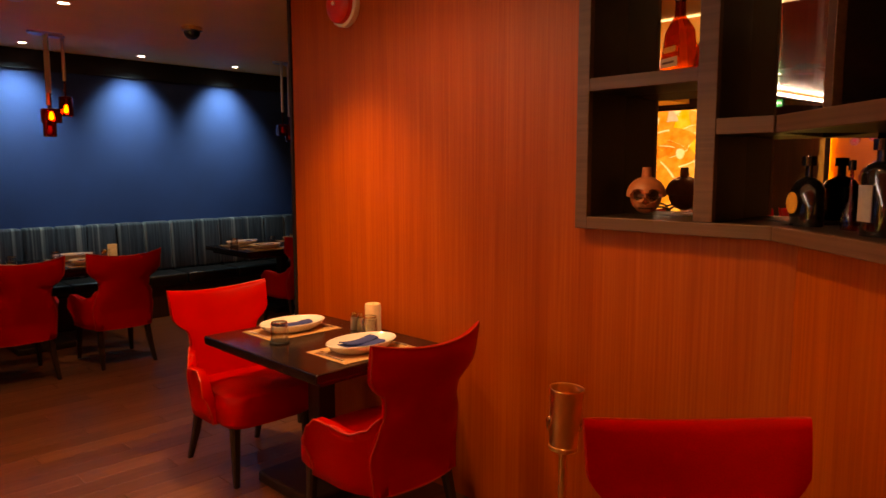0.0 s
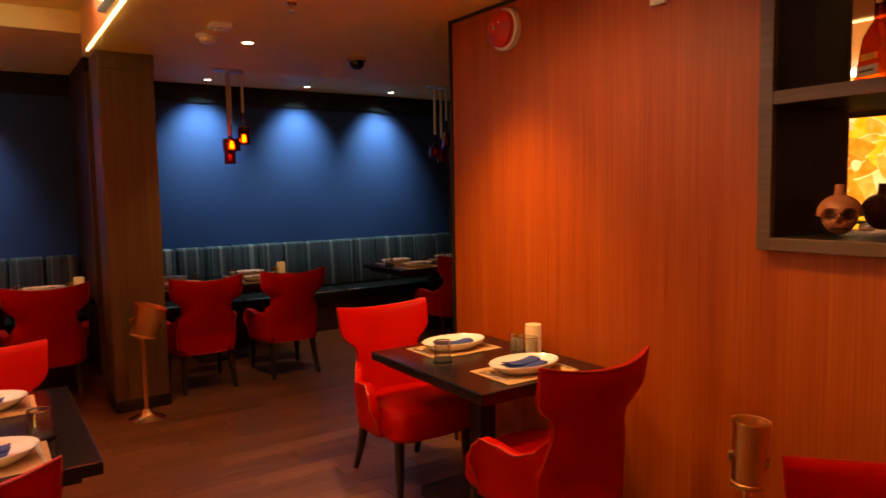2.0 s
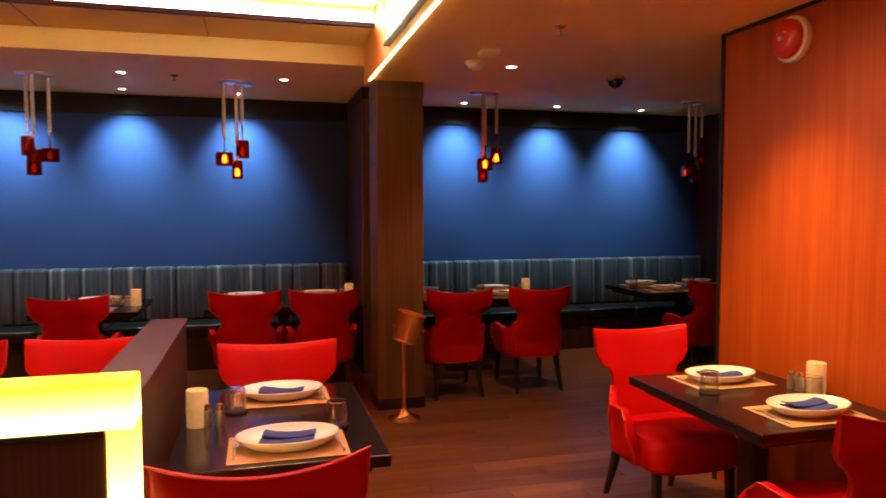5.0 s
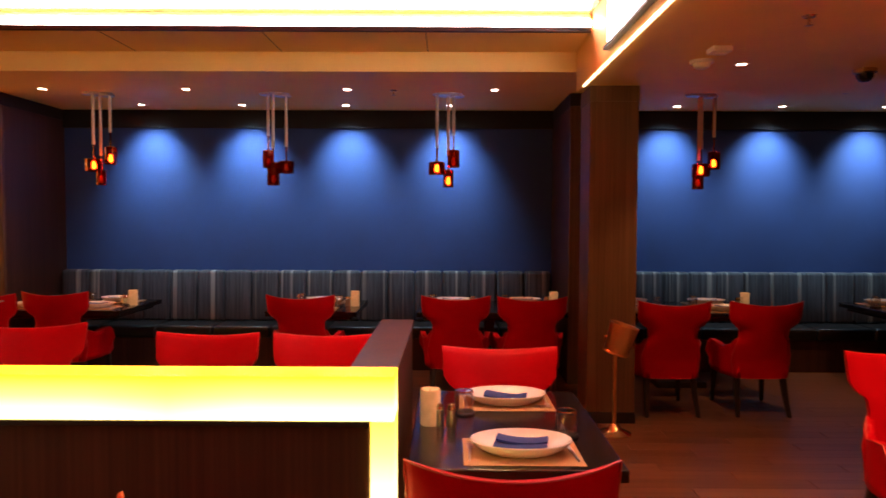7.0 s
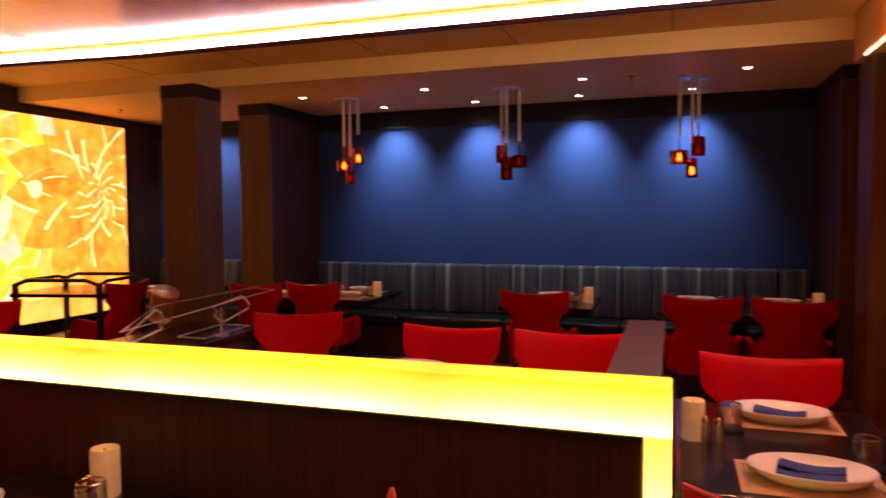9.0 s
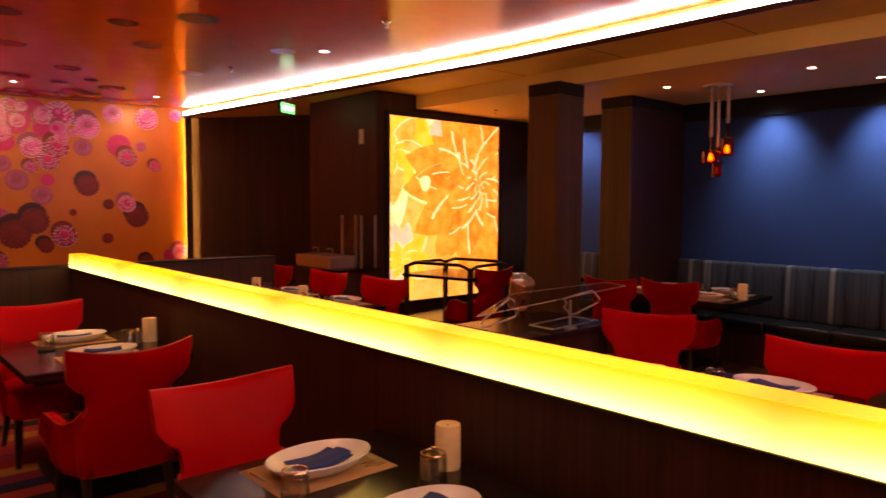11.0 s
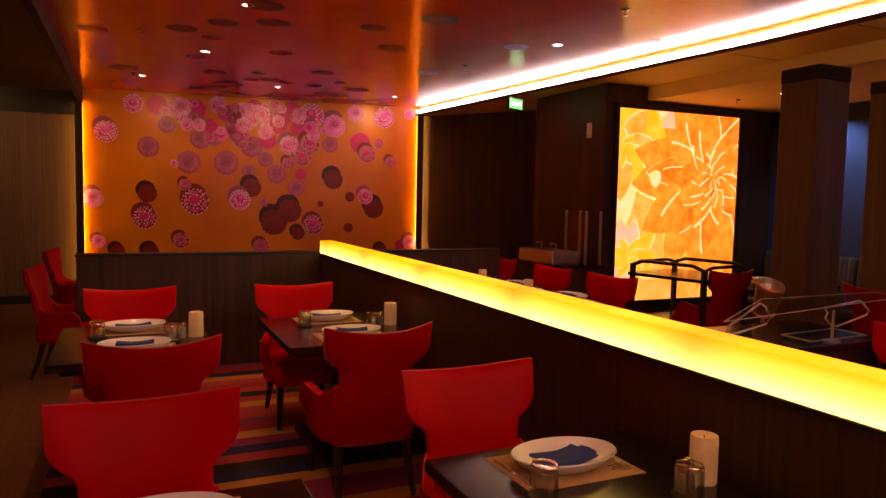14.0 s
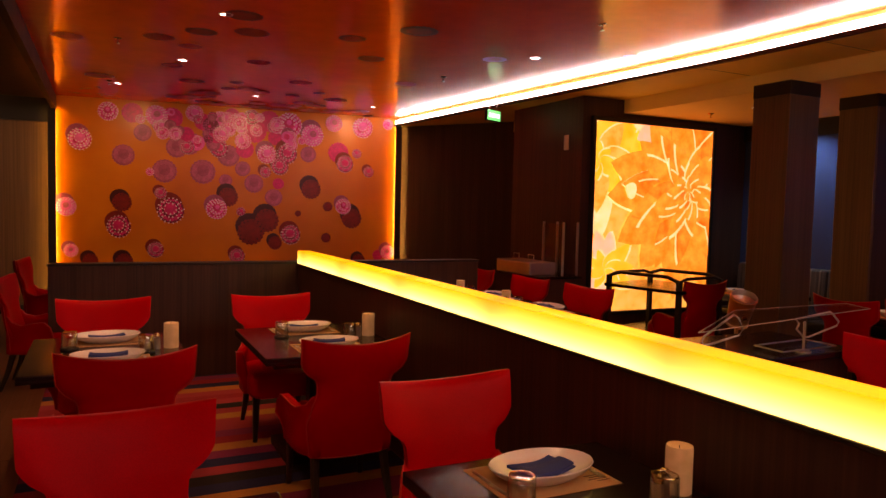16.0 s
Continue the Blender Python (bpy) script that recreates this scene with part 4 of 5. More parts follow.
def build_candle():
    cd = thing("candle", "cream pillar candle on the table", "candle", "pillar candles")
    part("wax", lathe(((0, 0), (0.041, 0), (0.0425, 0.004), (0.0425, 0.144), (0.040, 0.150), (0.032, 0.147), (0.0, 0.140)), 28), WAX, cd, smooth=True)
    part("wick", tube(((0, 0, 0.139), (0.002, 0, 0.150)), 0.0012, 6), COASTER, cd, "black wick")
    return cd


def build_knife():
    kn = thing("table_knife", "brushed steel table knife beside the plate", "cutlery", "cutlery")
    part("blade", box(-0.008, 0.008, 0.0, 0.11, 0.0, 0.002, 0.0006), STEEL, kn)
    part("handle", tube(((0, -0.10, 0.004), (0, -0.05, 0.0045), (0, 0.0, 0.003)), 0.005, 8), STEEL, kn, smooth=True)
    return kn


def build_fork():
    fk = thing("table_fork", "brushed steel four-tined table fork beside the plate", "cutlery", "cutlery")
    part("handle", tube(((0, -0.10, 0.004), (0, -0.03, 0.005), (0, 0.035, 0.003)), 0.0042, 8), STEEL, fk, smooth=True)
    part("shoulder", box(-0.011, 0.011, 0.035, 0.058, 0.001, 0.004, 0.001), STEEL, fk)
    for k in range(4):
        part("tine", box(-0.011 + k * 0.0062, -0.0082 + k * 0.0062, 0.058, 0.10, 0.0015, 0.0035), STEEL, fk)
    return fk


PROTO = {}
BUILD = {"plate": build_plate, "napkin": build_napkin, "mat": build_mat, "glass": build_glass, "shaker": build_shaker, "candle": build_candle, "knife": build_knife, "fork": build_fork}
TOP = 0.7505


def put(kind, x, y, turn=0.0, z=TOP):
    m = pose(x, y, z, 0, 0, turn)
    if kind in PROTO:
        return copy_thing(PROTO[kind], m)
    PROTO[kind] = BUILD[kind]()
    PROTO[kind].matrix_basis = m
    return PROTO[kind]


def setting(x, y, turn, near=True, glass=True):
    """A place setting; turn is the way its guest faces, from +y."""
    a = radians(turn)

    def at(dx, dy):
        return x + dx * math.cos(a) - dy * math.sin(a), y + dx * math.sin(a) + dy * math.cos(a)
    put("mat", *at(0, 0), turn)
    put("plate", *at(0, 0), turn, TOP + 0.0018)
    put("napkin", *at(0, 0), turn + rnd.uniform(-12, 12), TOP + 0.0018)
    put("knife", *at(0.19, -0.01), turn + 3, TOP + 0.0018)
    put("fork", *at(-0.19, -0.01), turn - 2, TOP + 0.0018)
    if glass:
        put("glass", *at(0.20, 0.19), 0)


def extras(x, y, dx, dy):
    put("candle", x, y)
    put("shaker", x + dx, y + dy)
    put("shaker", x + 1.7 * dx, y + 1.7 * dy + 0.02)


TABLES_X = [  # tables with guests at the two ends along x: x0, x1, y0, y1, side of the candle (+1: high y)
    (-3.36, -2.36, 1.63, 2.38, 1), (-3.62, -2.52, -0.57, 0.20, -1), (-3.82, -2.56, -1.52, -0.80, 1), (-3.98, -2.56, -2.30, -1.58, -1),
    (-4.1, -3.2, -6.1, -5.4, -1), (-4.1, -3.2, -7.0, -6.3, -1)]
for x0, x1, y0, y1, side in TABLES_X:
    table(x0, x1, y0, y1)
    yc = (y0 + y1) / 2 + (0.02 if side > 0 else 0.03)
    setting(x1 - 0.19, yc, 90)
    setting(x0 + 0.22, yc, -90)
    yk = y1 - 0.07 if side > 0 else y0 + 0.07
    extras((x0 + x1) / 2 + (0.05 if side > 0 else 0.02), yk, -0.06 if side > 0 else 0.02, -0.04 * side)
TABLES_Y = [  # tables with guests at the two ends along y
    (-2.02, -1.21, -2.72, -1.74, -1), (-2.02, -1.15, -5.60, -4.56, -1), (-0.76, 0.07, -5.60, -4.56, -1), (-0.80, 0.02, -2.72, -1.74, 0)]
for x0, x1, y0, y1, side in TABLES_Y:
    table(x0, x1, y0, y1)
    xc = (x0 + x1) / 2 + 0.0
    setting(xc, y0 + 0.22, 0)
    setting(xc, y1 - 0.22, 180)
    if side:
        extras(x0 + 0.07, (y0 + y1) / 2 + 0.0, 0.08, 0.02)
TABLES_W = [(-4.72, -3.46, 4), (-2.12, -1.27, 2), (-0.72, 0.68, 4), (1.08, 2.55, 4), (3.68, 5.1, 4)]  # alcove tables: y0, y1, seats
for y0, y1, seats in TABLES_W:
    table(-7.46, -6.52, y0, y1)
    ys = ((y0 + y1) / 2,) if seats == 2 else (y0 + 0.34, y1 - 0.34)
    for yy in ys:
        setting(-6.74, yy, 90)
        setting(-7.24, yy, -90)
    extras(-6.95, y1 - 0.07, 0.0, -0.06)
table(-7.4, -6.6, -6.6, -5.7)
setting(-6.8, -6.15, 90)
extras(-7.0, -5.8, 0.0, -0.06)

# ---- pendants over the alcove tables ----
def pendant(x, y, spec):
    pd = thing("pendant_lamp", "cluster of small red shades hanging on pale sleeves", "pendant lamp", "alcove pendants", pose(x, y, 0))
    part("canopy", lathe(((0, ALC_Z - 0.02), (0.11, ALC_Z - 0.02), (0.115, ALC_Z - 0.012), (0.115, ALC_Z), (0, ALC_Z)), 28, squash=(0.8, 1.25)), STEEL, pd, "polished steel ceiling plate")
    part("canopy_disc", lathe(((0, ALC_Z - 0.034), (0.07, ALC_Z - 0.034), (0.074, ALC_Z - 0.028), (0.074, ALC_Z - 0.02), (0, ALC_Z - 0.02)), 24, (0, 0.09, 0)), STEEL, pd)
    for dx, dy, z, r, hh, lit in spec:
        part("sleeve", tube(((dx, dy, z + hh + 0.14), (dx, dy, ALC_Z - 0.02)), 0.015, 8), SLEEVE, pd, "pale cable sleeve")
        part("stem", tube(((dx, dy, z + hh - 0.01), (dx, dy, z + hh + 0.14)), 0.009, 8), PENDANT_RED, pd)
        sh = part("shade", lathe(((r, z), (r, z + hh - 0.005), (r - 0.012, z + hh), (0.0, z + hh), (0.0, z + hh - 0.003), (r - 0.005, z + hh - 0.008), (r - 0.004, z)), 20, (dx, dy, 0)), PENDANT_RED, pd, "small red drum shade")
        part("bulb", lathe(((0.0, z + 0.0), (0.017, z + 0.012), (0.02, z + 0.03), (0.012, z + 0.07), (0.0, z + 0.08)), 12, (dx, dy, 0.02)), FILAMENT if lit else SLEEVE, sh, "glowing filament bulb" if lit else "", smooth=True)
    return pd


pendant(-6.93, -3.84, ((0.03, -0.03, 2.06, 0.085, 0.12, 1), (-0.05, 0.0, 1.93, 0.05, 0.15, 0), (0.0, 0.12, 2.13, 0.06, 0.17, 1)))
pendant(-6.93, -2.12, ((0.0, -0.06, 2.10, 0.055, 0.17, 0), (0.05, 0.0, 1.93, 0.06, 0.22, 0), (-0.02, 0.11, 2.05, 0.075, 0.12, 0)))
pendant(-6.93, -0.44, ((0.03, -0.10, 2.04, 0.08, 0.12, 1), (-0.02, 0.01, 1.92, 0.05, 0.17, 1), (0.0, 0.06, 2.11, 0.06, 0.17, 0)))
pendant(-6.93, 2.0, ((0.05, 0.0, 2.03, 0.085, 0.12, 1), (-0.05, 0.01, 1.91, 0.055, 0.14, 0), (0.0, 0.14, 2.10, 0.06, 0.17, 1)))
pendant(-6.93, 4.45, ((0.03, -0.06, 2.0, 0.08, 0.12, 0), (-0.02, 0.06, 1.93, 0.055, 0.15, 0), (0.0, 0.12, 2.12, 0.06, 0.17, 0)))

# ---- ceiling fittings ----
def downlight(x, y, z, r=0.045, label="small lit round downlight"):
    dl = thing("downlight", label, "downlight", "downlights", pose(x, y, z))
    part("trim_ring", lathe(((r * 0.72, 0.0), (r * 0.75, -0.004), (r, -0.004), (r * 1.02, 0.0)), 24), WHITE_PLASTIC, dl)
    part("lens", lathe(((0, -0.0015), (r * 0.72, -0.0015), (r * 0.72, 0.0), (0, 0.0)), 20), LIT, dl, "lit lens")
    return dl


def sprinkler(x, y, z):
    sp = thing("sprinkler", "small brass ceiling sprinkler head", "sprinkler", "sprinklers", pose(x, y, z))
    part("rose", lathe(((0, 0), (0.035, 0), (0.03, -0.008), (0.012, -0.012), (0, -0.012)), 20), BRASS, sp)
    part("head", lathe(((0.008, -0.012), (0.008, -0.035), (0.004, -0.045), (0, -0.045)), 12), BRASS, sp)
    part("deflector", lathe(((0, -0.045), (0.02, -0.047), (0.02, -0.05), (0, -0.05)), 16), BRASS, sp)
    return sp


for wy in WASH_Y + (-6.2,):
    downlight(-7.62, wy, ALC_Z)
for wy in BACK_Y + (-6.0,):
    downlight(-6.72, wy, ALC_Z)
downlight(-4.85, 1.52, LOW_Z)
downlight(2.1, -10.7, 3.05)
downlight(-2.95, 1.86, LOW_Z)
downlight(-2.35, 1.36, LOW_Z)
downlight(-1.45, 1.55, LOW_Z)
for lx in MURAL_X:
    downlight(lx, -10.35, 3.10)
# fittings for the known and the added ceiling lamps
for lx, ly in KNOWN_AND_ADDED_LIGHTS:
    downlight(lx, ly, 3.10, 0.055)
for x, y, z in ((-6.75, -0.95, ALC_Z), (-6.6, 3.2, ALC_Z), (-3.75, 1.4, LOW_Z), (-0.45, -7.68, 3.1), (-3.83, -5.05, 3.1), (-3.74, -7.68, 3.1), (-0.4, -10.2, 3.1), (-6.7, -6.6, ALC_Z), (-2.7, -4.0, 3.1)):
    sprinkler(x, y, z)
smoke = thing("smoke_detector", "cream round smoke detector on the ceiling", "smoke detector", m=pose(-4.75, 1.22, LOW_Z))
part("base_ring", lathe(((0, 0), (0.075, 0), (0.075, -0.018), (0, -0.018)), 28), WHITE_PLASTIC, smoke)
part("sensor_cup", lathe(((0.055, -0.018), (0.05, -0.045), (0.03, -0.055), (0, -0.055)), 28), WHITE_PLASTIC, smoke, smooth=True)
alarm = thing("ceiling_box", "small cream rectangular ceiling sensor", "sensor", m=pose(-4.4, 1.2, LOW_Z))
part("housing", box(-0.06, 0.06, -0.06, 0.06, -0.035, 0, 0.008), WHITE_PLASTIC, alarm)
part("lens_cover", box(-0.03, 0.03, -0.03, 0.03, -0.042, -0.035, 0.003), WHITE_PLASTIC, alarm)
dome = thing("dome_camera", "black dome security camera on the ceiling", "security camera", m=pose(-5.0, 2.43, LOW_Z))
part("collar", lathe(((0, 0), (0.075, 0), (0.075, -0.025), (0.06, -0.032), (0, -0.032)), 28), BRASS, dome, "bronze collar", smooth=True)
part("dome", lathe(((0.058, -0.03), (0.055, -0.055), (0.035, -0.08), (0, -0.09)), 28), BLACK_GLASS, dome, "black glossy dome", smooth=True)
bell = thing("alarm_bell", "red round fire alarm bell on a cream back plate", "alarm bell", m=pose(-3.11, WOOD_Y, 2.49, 90, 0, 0))
part("back_plate", lathe(((0, 0), (0.115, 0), (0.115, 0.03), (0.105, 0.035), (0, 0.035)), 32), WHITE_PLASTIC, bell, "cream round back plate")
part("gong", lathe(((0.098, 0.035), (0.098, 0.06), (0.085, 0.075), (0.05, 0.085), (0, 0.088)), 32), BELL_RED, bell, "red domed gong", smooth=True)
part("centre_bolt", lathe(((0, 0.086), (0.012, 0.086), (0.012, 0.096), (0, 0.098)), 12), STEEL, bell)
part("label_bar", box(-0.03, 0.03, 0.02, 0.03, 0.083, 0.086), WHITE_PLASTIC, bell)
sensor = thing("wall_sensor", "small cream sensor on the veneer wall", "sensor", m=pose(-2.07, WOOD_Y, 2.42))
part("housing", box(-0.04, 0.04, -0.03, 0, -0.03, 0.03, 0.006), WHITE_PLASTIC, sensor)
part("cover", box(-0.03, 0.03, -0.036, -0.03, -0.02, 0.02, 0.003), WHITE_PLASTIC, sensor)
sign = thing("exit_sign", "green lit exit sign hanging under the soffit", "exit sign", m=pose(-4.75, -8.3, 2.82, 0, 0, 25))
part("housing", box(-0.15, 0.15, -0.02, 0.018, -0.07, 0.07, 0.006), DARK_TRIM, sign)
part("face", box(-0.14, 0.14, 0.018, 0.022, -0.06, 0.06), EXIT_GREEN, sign, "green lit face")
for k in range(4):
    part("writing_bar", box(-0.11 + 0.06 * k, -0.07 + 0.06 * k, 0.022, 0.024, -0.025, 0.025), EXIT_WHITE, sign)
for dx in (-0.08, 0.08):
    part("hanger", tube(((dx, 0, 0.07), (dx, 0, 0.28)), 0.005, 8), STEEL, sign)
plate = thing("wall_plate", "white rectangular plate on the dark block wall", "wall plate", m=pose(-5.32, -7.5, 2.46))
part("cover", box(0, 0.012, -0.045, 0.045, -0.09, 0.09, 0.003), WHITE_PLASTIC, plate)
part("inset", box(0.012, 0.015, -0.025, 0.025, -0.06, 0.06, 0.001), WHITE_PLASTIC, plate)

# ---- copper wine coolers on stands ----
def wine_cooler(x, y, turn, tilt, height=0.86, slim=1.0, lined=False):
    wc = thing("wine_cooler_stand", "polished copper wine cooler tilted on a brass floor stand", "wine cooler", "wine coolers", pose(x, y, 0, 0, 0, turn))
    part("foot", lathe(((0, 0), (0.125, 0), (0.125, 0.008), (0.10, 0.02), (0.05, 0.04), (0.025, 0.08), (0, 0.08)), 32), BRASS, wc, smooth=True)
    part("pole", tube(((0, 0, 0.07), (0, 0, height - 0.26)), 0.014, 12), COPPER, wc, smooth=True)
    bk = part("bucket", lathe(((0, 0), (0.082, 0), (0.088, 0.006), (0.108, 0.215), (0.113, 0.22), (0.112, 0.226), (0.103, 0.224), (0.083, 0.01), (0, 0.01)), 36), COPPER, wc, "copper bucket", True, pose(0, 0, height - 0.25, 0, tilt, 0) @ pose(0, 0, 0, 0, 0, 90) @ Matrix.Diagonal((slim, slim, 1.0, 1)))
    if lined:
        part("steel_liner", lathe(((0, 0.19), (0.099, 0.19), (0.102, 0.232), (0.106, 0.236), (0.100, 0.238), (0.096, 0.196), (0, 0.196)), 32), STEEL, bk, "pale steel liner", True)
    part("base_rim", lathe(((0.088, -0.004), (0.094, 0.0), (0.094, 0.012), (0.088, 0.014)), 36), COPPER, bk, smooth=True)
    for s in (-1, 1):
        part("boss", lathe(((0, 0), (0.02, 0), (0.016, 0.012), (0, 0.016)), 16), BRASS, bk, "", True, pose(0, s * 0.096, 0.10, -90 * s, 0, 0))
        ring = [(0.022 * math.cos(a), s * (0.112 + 0.004 * math.sin(a)), 0.088 + 0.022 * math.sin(a)) for a in (2 * math.pi * k / 16 for k in range(16))]
        part("ring_handle", tube(ring, 0.004, 8, closed=True), BRASS, bk, "brass ring handle", True)
    return wc


wine_cooler(-5.34, 0.83, 80, 17)
wine_cooler(-1.39, 2.02, 45, 3, 0.85, 0.56)
wine_cooler(-4.46, -4.18, 65, 26, 1.10, 0.85, True)

# ---- bottle shelves let into the veneer wall ----
shelf = thing("bottle_shelf", "taupe wooden bottle shelf with mirrored back let into the wall", "shelf")
SY0, SY1 = 2.35, 2.64
# near-black wood that puts the niche's shade into the colour
SHELF_SHADE = wood("shaded_shelf_wood", (0.012, 0.006, 0.005), (0.022, 0.010, 0.008), (0.030, 0.014, 0.011), "x", rough=0.5)


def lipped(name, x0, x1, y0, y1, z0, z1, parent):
    """A shelf member: a taupe lip, and a body darkened for the recess's shade."""
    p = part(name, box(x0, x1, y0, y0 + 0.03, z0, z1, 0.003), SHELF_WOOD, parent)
    part("lining", box(x0 + 0.001, x1 - 0.001, y0 + 0.03, y1, z0 + 0.001, z1 - 0.001), SHELF_SHADE, p, "inner body coloured dark for the shade in the recess")


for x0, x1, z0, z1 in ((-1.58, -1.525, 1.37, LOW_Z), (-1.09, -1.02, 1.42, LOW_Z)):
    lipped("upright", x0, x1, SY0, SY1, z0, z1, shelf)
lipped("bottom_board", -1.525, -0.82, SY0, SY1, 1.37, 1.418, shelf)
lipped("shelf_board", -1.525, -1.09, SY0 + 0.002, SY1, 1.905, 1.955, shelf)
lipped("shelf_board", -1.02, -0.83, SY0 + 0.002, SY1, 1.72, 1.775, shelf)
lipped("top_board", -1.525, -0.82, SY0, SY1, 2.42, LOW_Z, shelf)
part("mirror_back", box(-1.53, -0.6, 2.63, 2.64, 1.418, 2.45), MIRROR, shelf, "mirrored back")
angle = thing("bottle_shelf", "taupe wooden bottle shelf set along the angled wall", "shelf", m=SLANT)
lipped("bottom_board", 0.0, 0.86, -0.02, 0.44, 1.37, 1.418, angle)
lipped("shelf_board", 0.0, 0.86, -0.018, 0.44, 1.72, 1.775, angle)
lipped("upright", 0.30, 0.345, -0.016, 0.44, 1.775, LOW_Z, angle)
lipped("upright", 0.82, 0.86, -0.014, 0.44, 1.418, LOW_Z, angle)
part("back_panel", box(0.0, 0.86, 0.435, 0.445, 1.418, LOW_Z), SHELF_SHADE, angle)
part("glass_front", box(0.005, 0.30, 0.0, 0.006, 1.778, 2.5), GLASS, angle, "clear glass pane")

AMBER_GLASS = thin_glass("amber_spirit", (0.62, 0.17, 0.03), 0.15)
BLACK_GL = plain("black_bottle_glass", (0.008, 0.007, 0.007), 0.08, vary=0.05, relief=0.0, coat=0.5)
LABEL_CREAM = plain("cream_label", (0.66, 0.52, 0.32), 0.7)
LABEL_GOLD = plain("gold_oval_label", (0.78, 0.36, 0.05), 0.6)
LABEL_GREY = plain("grey_label", (0.35, 0.33, 0.30), 0.6)
BONE = plain("painted_ceramic_skull", (0.55, 0.19, 0.085), 0.4, grain=40, vary=0.3)
tq = thing("spirit_bottle", "tapered amber spirit bottle with cream label", "bottle", m=pose(-1.225, 2.48, 1.9555, 0, 0, -28))
bm = bmesh.new()
ringz = []
for z, w, d in ((0, 0.085, 0.04), (0.01, 0.088, 0.042), (0.15, 0.062, 0.033), (0.19, 0.03, 0.024), (0.205, 0.017, 0.017), (0.26, 0.015, 0.015)):
    ringz.append([bm.verts.new((w * sx, d * sy, z)) for sx, sy in ((-1, -0.6), (-0.7, -1), (0.7, -1), (1, -0.6), (1, 0.6), (0.7, 1), (-0.7, 1), (-1, 0.6))])
for a, b in zip(ringz, ringz[1:]):
    for k in range(8):
        bm.faces.new((a[k], a[(k + 1) % 8], b[(k + 1) % 8], b[k]))
bm.faces.new(ringz[0])
bm.faces.new(ringz[-1])
part("glass_body", bm, AMBER_GLASS, tq, "amber glass")
part("stopper", lathe(((0, 0.26), (0.02, 0.26), (0.021, 0.30), (0, 0.305)), 16), BRASS, tq, "gold stopper", True)
part("label", box(-0.05, 0.05, -0.046, -0.043, 0.02, 0.055), LABEL_CREAM, tq, "cream paper label")
part("writing_bar", box(-0.035, 0.035, -0.0425, -0.040, 0.075, 0.095), LABEL_GOLD, tq)
part("writing_bar", box(-0.035, 0.035, -0.0472, -0.046, 0.034, 0.042), INK, tq)
skull = bmesh.new()
bmesh.ops.create_uvsphere(skull, u_segments=56, v_segments=44, radius=0.075)
skull.faces.ensure_lookup_table()
skull.faces.index_update()
for v in skull.verts:
    x, y, z = v.co
    v.co.z = z * 0.95 + 0.085
    if z < -0.01:
        v.co.x *= 0.80
        v.co.y *= 0.86
    for sx in (-1, 1):
        d = math.hypot(x - sx * 0.03, z - 0.0)
        if y < 0 and d < 0.024:
            v.co.y += 0.028 * (1 - d / 0.024) + 0.01
    if y < 0 and math.hypot(x, z + 0.026) < 0.012:
        v.co.y += 0.014
socket = [f.index for f in skull.faces if any(f.calc_center_median().y < 0 and math.hypot(f.calc_center_median().x - sx * 0.03, (f.calc_center_median().z - 0.085)) < 0.019 for sx in (-1, 1)) or (f.calc_center_median().y < 0 and 0.030 < f.calc_center_median().z < 0.040 and abs(f.calc_center_median().x) < 0.028)]
for k, f in enumerate(skull.faces):
    f.material_index = 1 if k in set(socket) else 0
bmesh.ops.create_cone(skull, cap_ends=True, segments=16, radius1=0.02, radius2=0.016, depth=0.04, matrix=Matrix.Translation((0, 0, 0.172)))
skull_ob = tagged(part("skull_bottle", skull, BONE, None, "painted ceramic skull-shaped bottle with a short neck", True, pose(-1.335, 2.47, 1.4195, 0, 0, 28)), "", "bottle")

skull_ob.data.materials.append(INK)


def slim_bottle(s, d, z, prof, mat_, label, lab=None):
    bt = thing("spirit_bottle", label, "bottle", m=SLANT @ pose(s, d, z))
    part("glass_body", lathe(prof, 24, squash=(1, 0.62)), mat_, bt, smooth=True)
    n = prof[-2]
    part("stopper", lathe(((0, n[1]), (n[0] * 1.5, n[1]), (n[0] * 1.5, n[1] + 0.03), (0, n[1] + 0.032)), 16), BLACK_GL, bt, "dark stopper", True)
    if lab:
        part("label", lab[0], lab[1], bt, lab[2])
    return bt


oval = lathe(((0, 0), (0.035, 0), (0.035, 0.003), (0, 0.003)), 24)
bmesh.ops.transform(oval, matrix=pose(0, -0.049, 0.075, 90, 0, 0), verts=oval.verts[:])
slim_bottle(0.03, 0.10, 1.4185, ((0, 0), (0.068, 0), (0.072, 0.01), (0.07, 0.12), (0.05, 0.145), (0.016, 0.16), (0.015, 0.195), (0, 0.195)), BLACK_GL, "squat black spirit bottle with a gold oval label", (oval, LABEL_GOLD, "gold oval label"))
slim_bottle(0.40, 0.10, 1.4185, ((0, 0), (0.058, 0), (0.06, 0.01), (0.062, 0.17), (0.045, 0.195), (0.016, 0.205), (0.015, 0.235), (0, 0.235)), BLACK_GL, "tall black spirit bottle with a grey label", (box(-0.03, 0.03, -0.040, -0.037, 0.04, 0.14), LABEL_GREY, "grey paper label"))
slim_bottle(0.20, 0.14, 1.4185, ((0, 0), (0.032, 0), (0.034, 0.02), (0.02, 0.06), (0.008, 0.09), (0.007, 0.18), (0, 0.18)), AMBER_GLASS, "small slender red spirit flask")
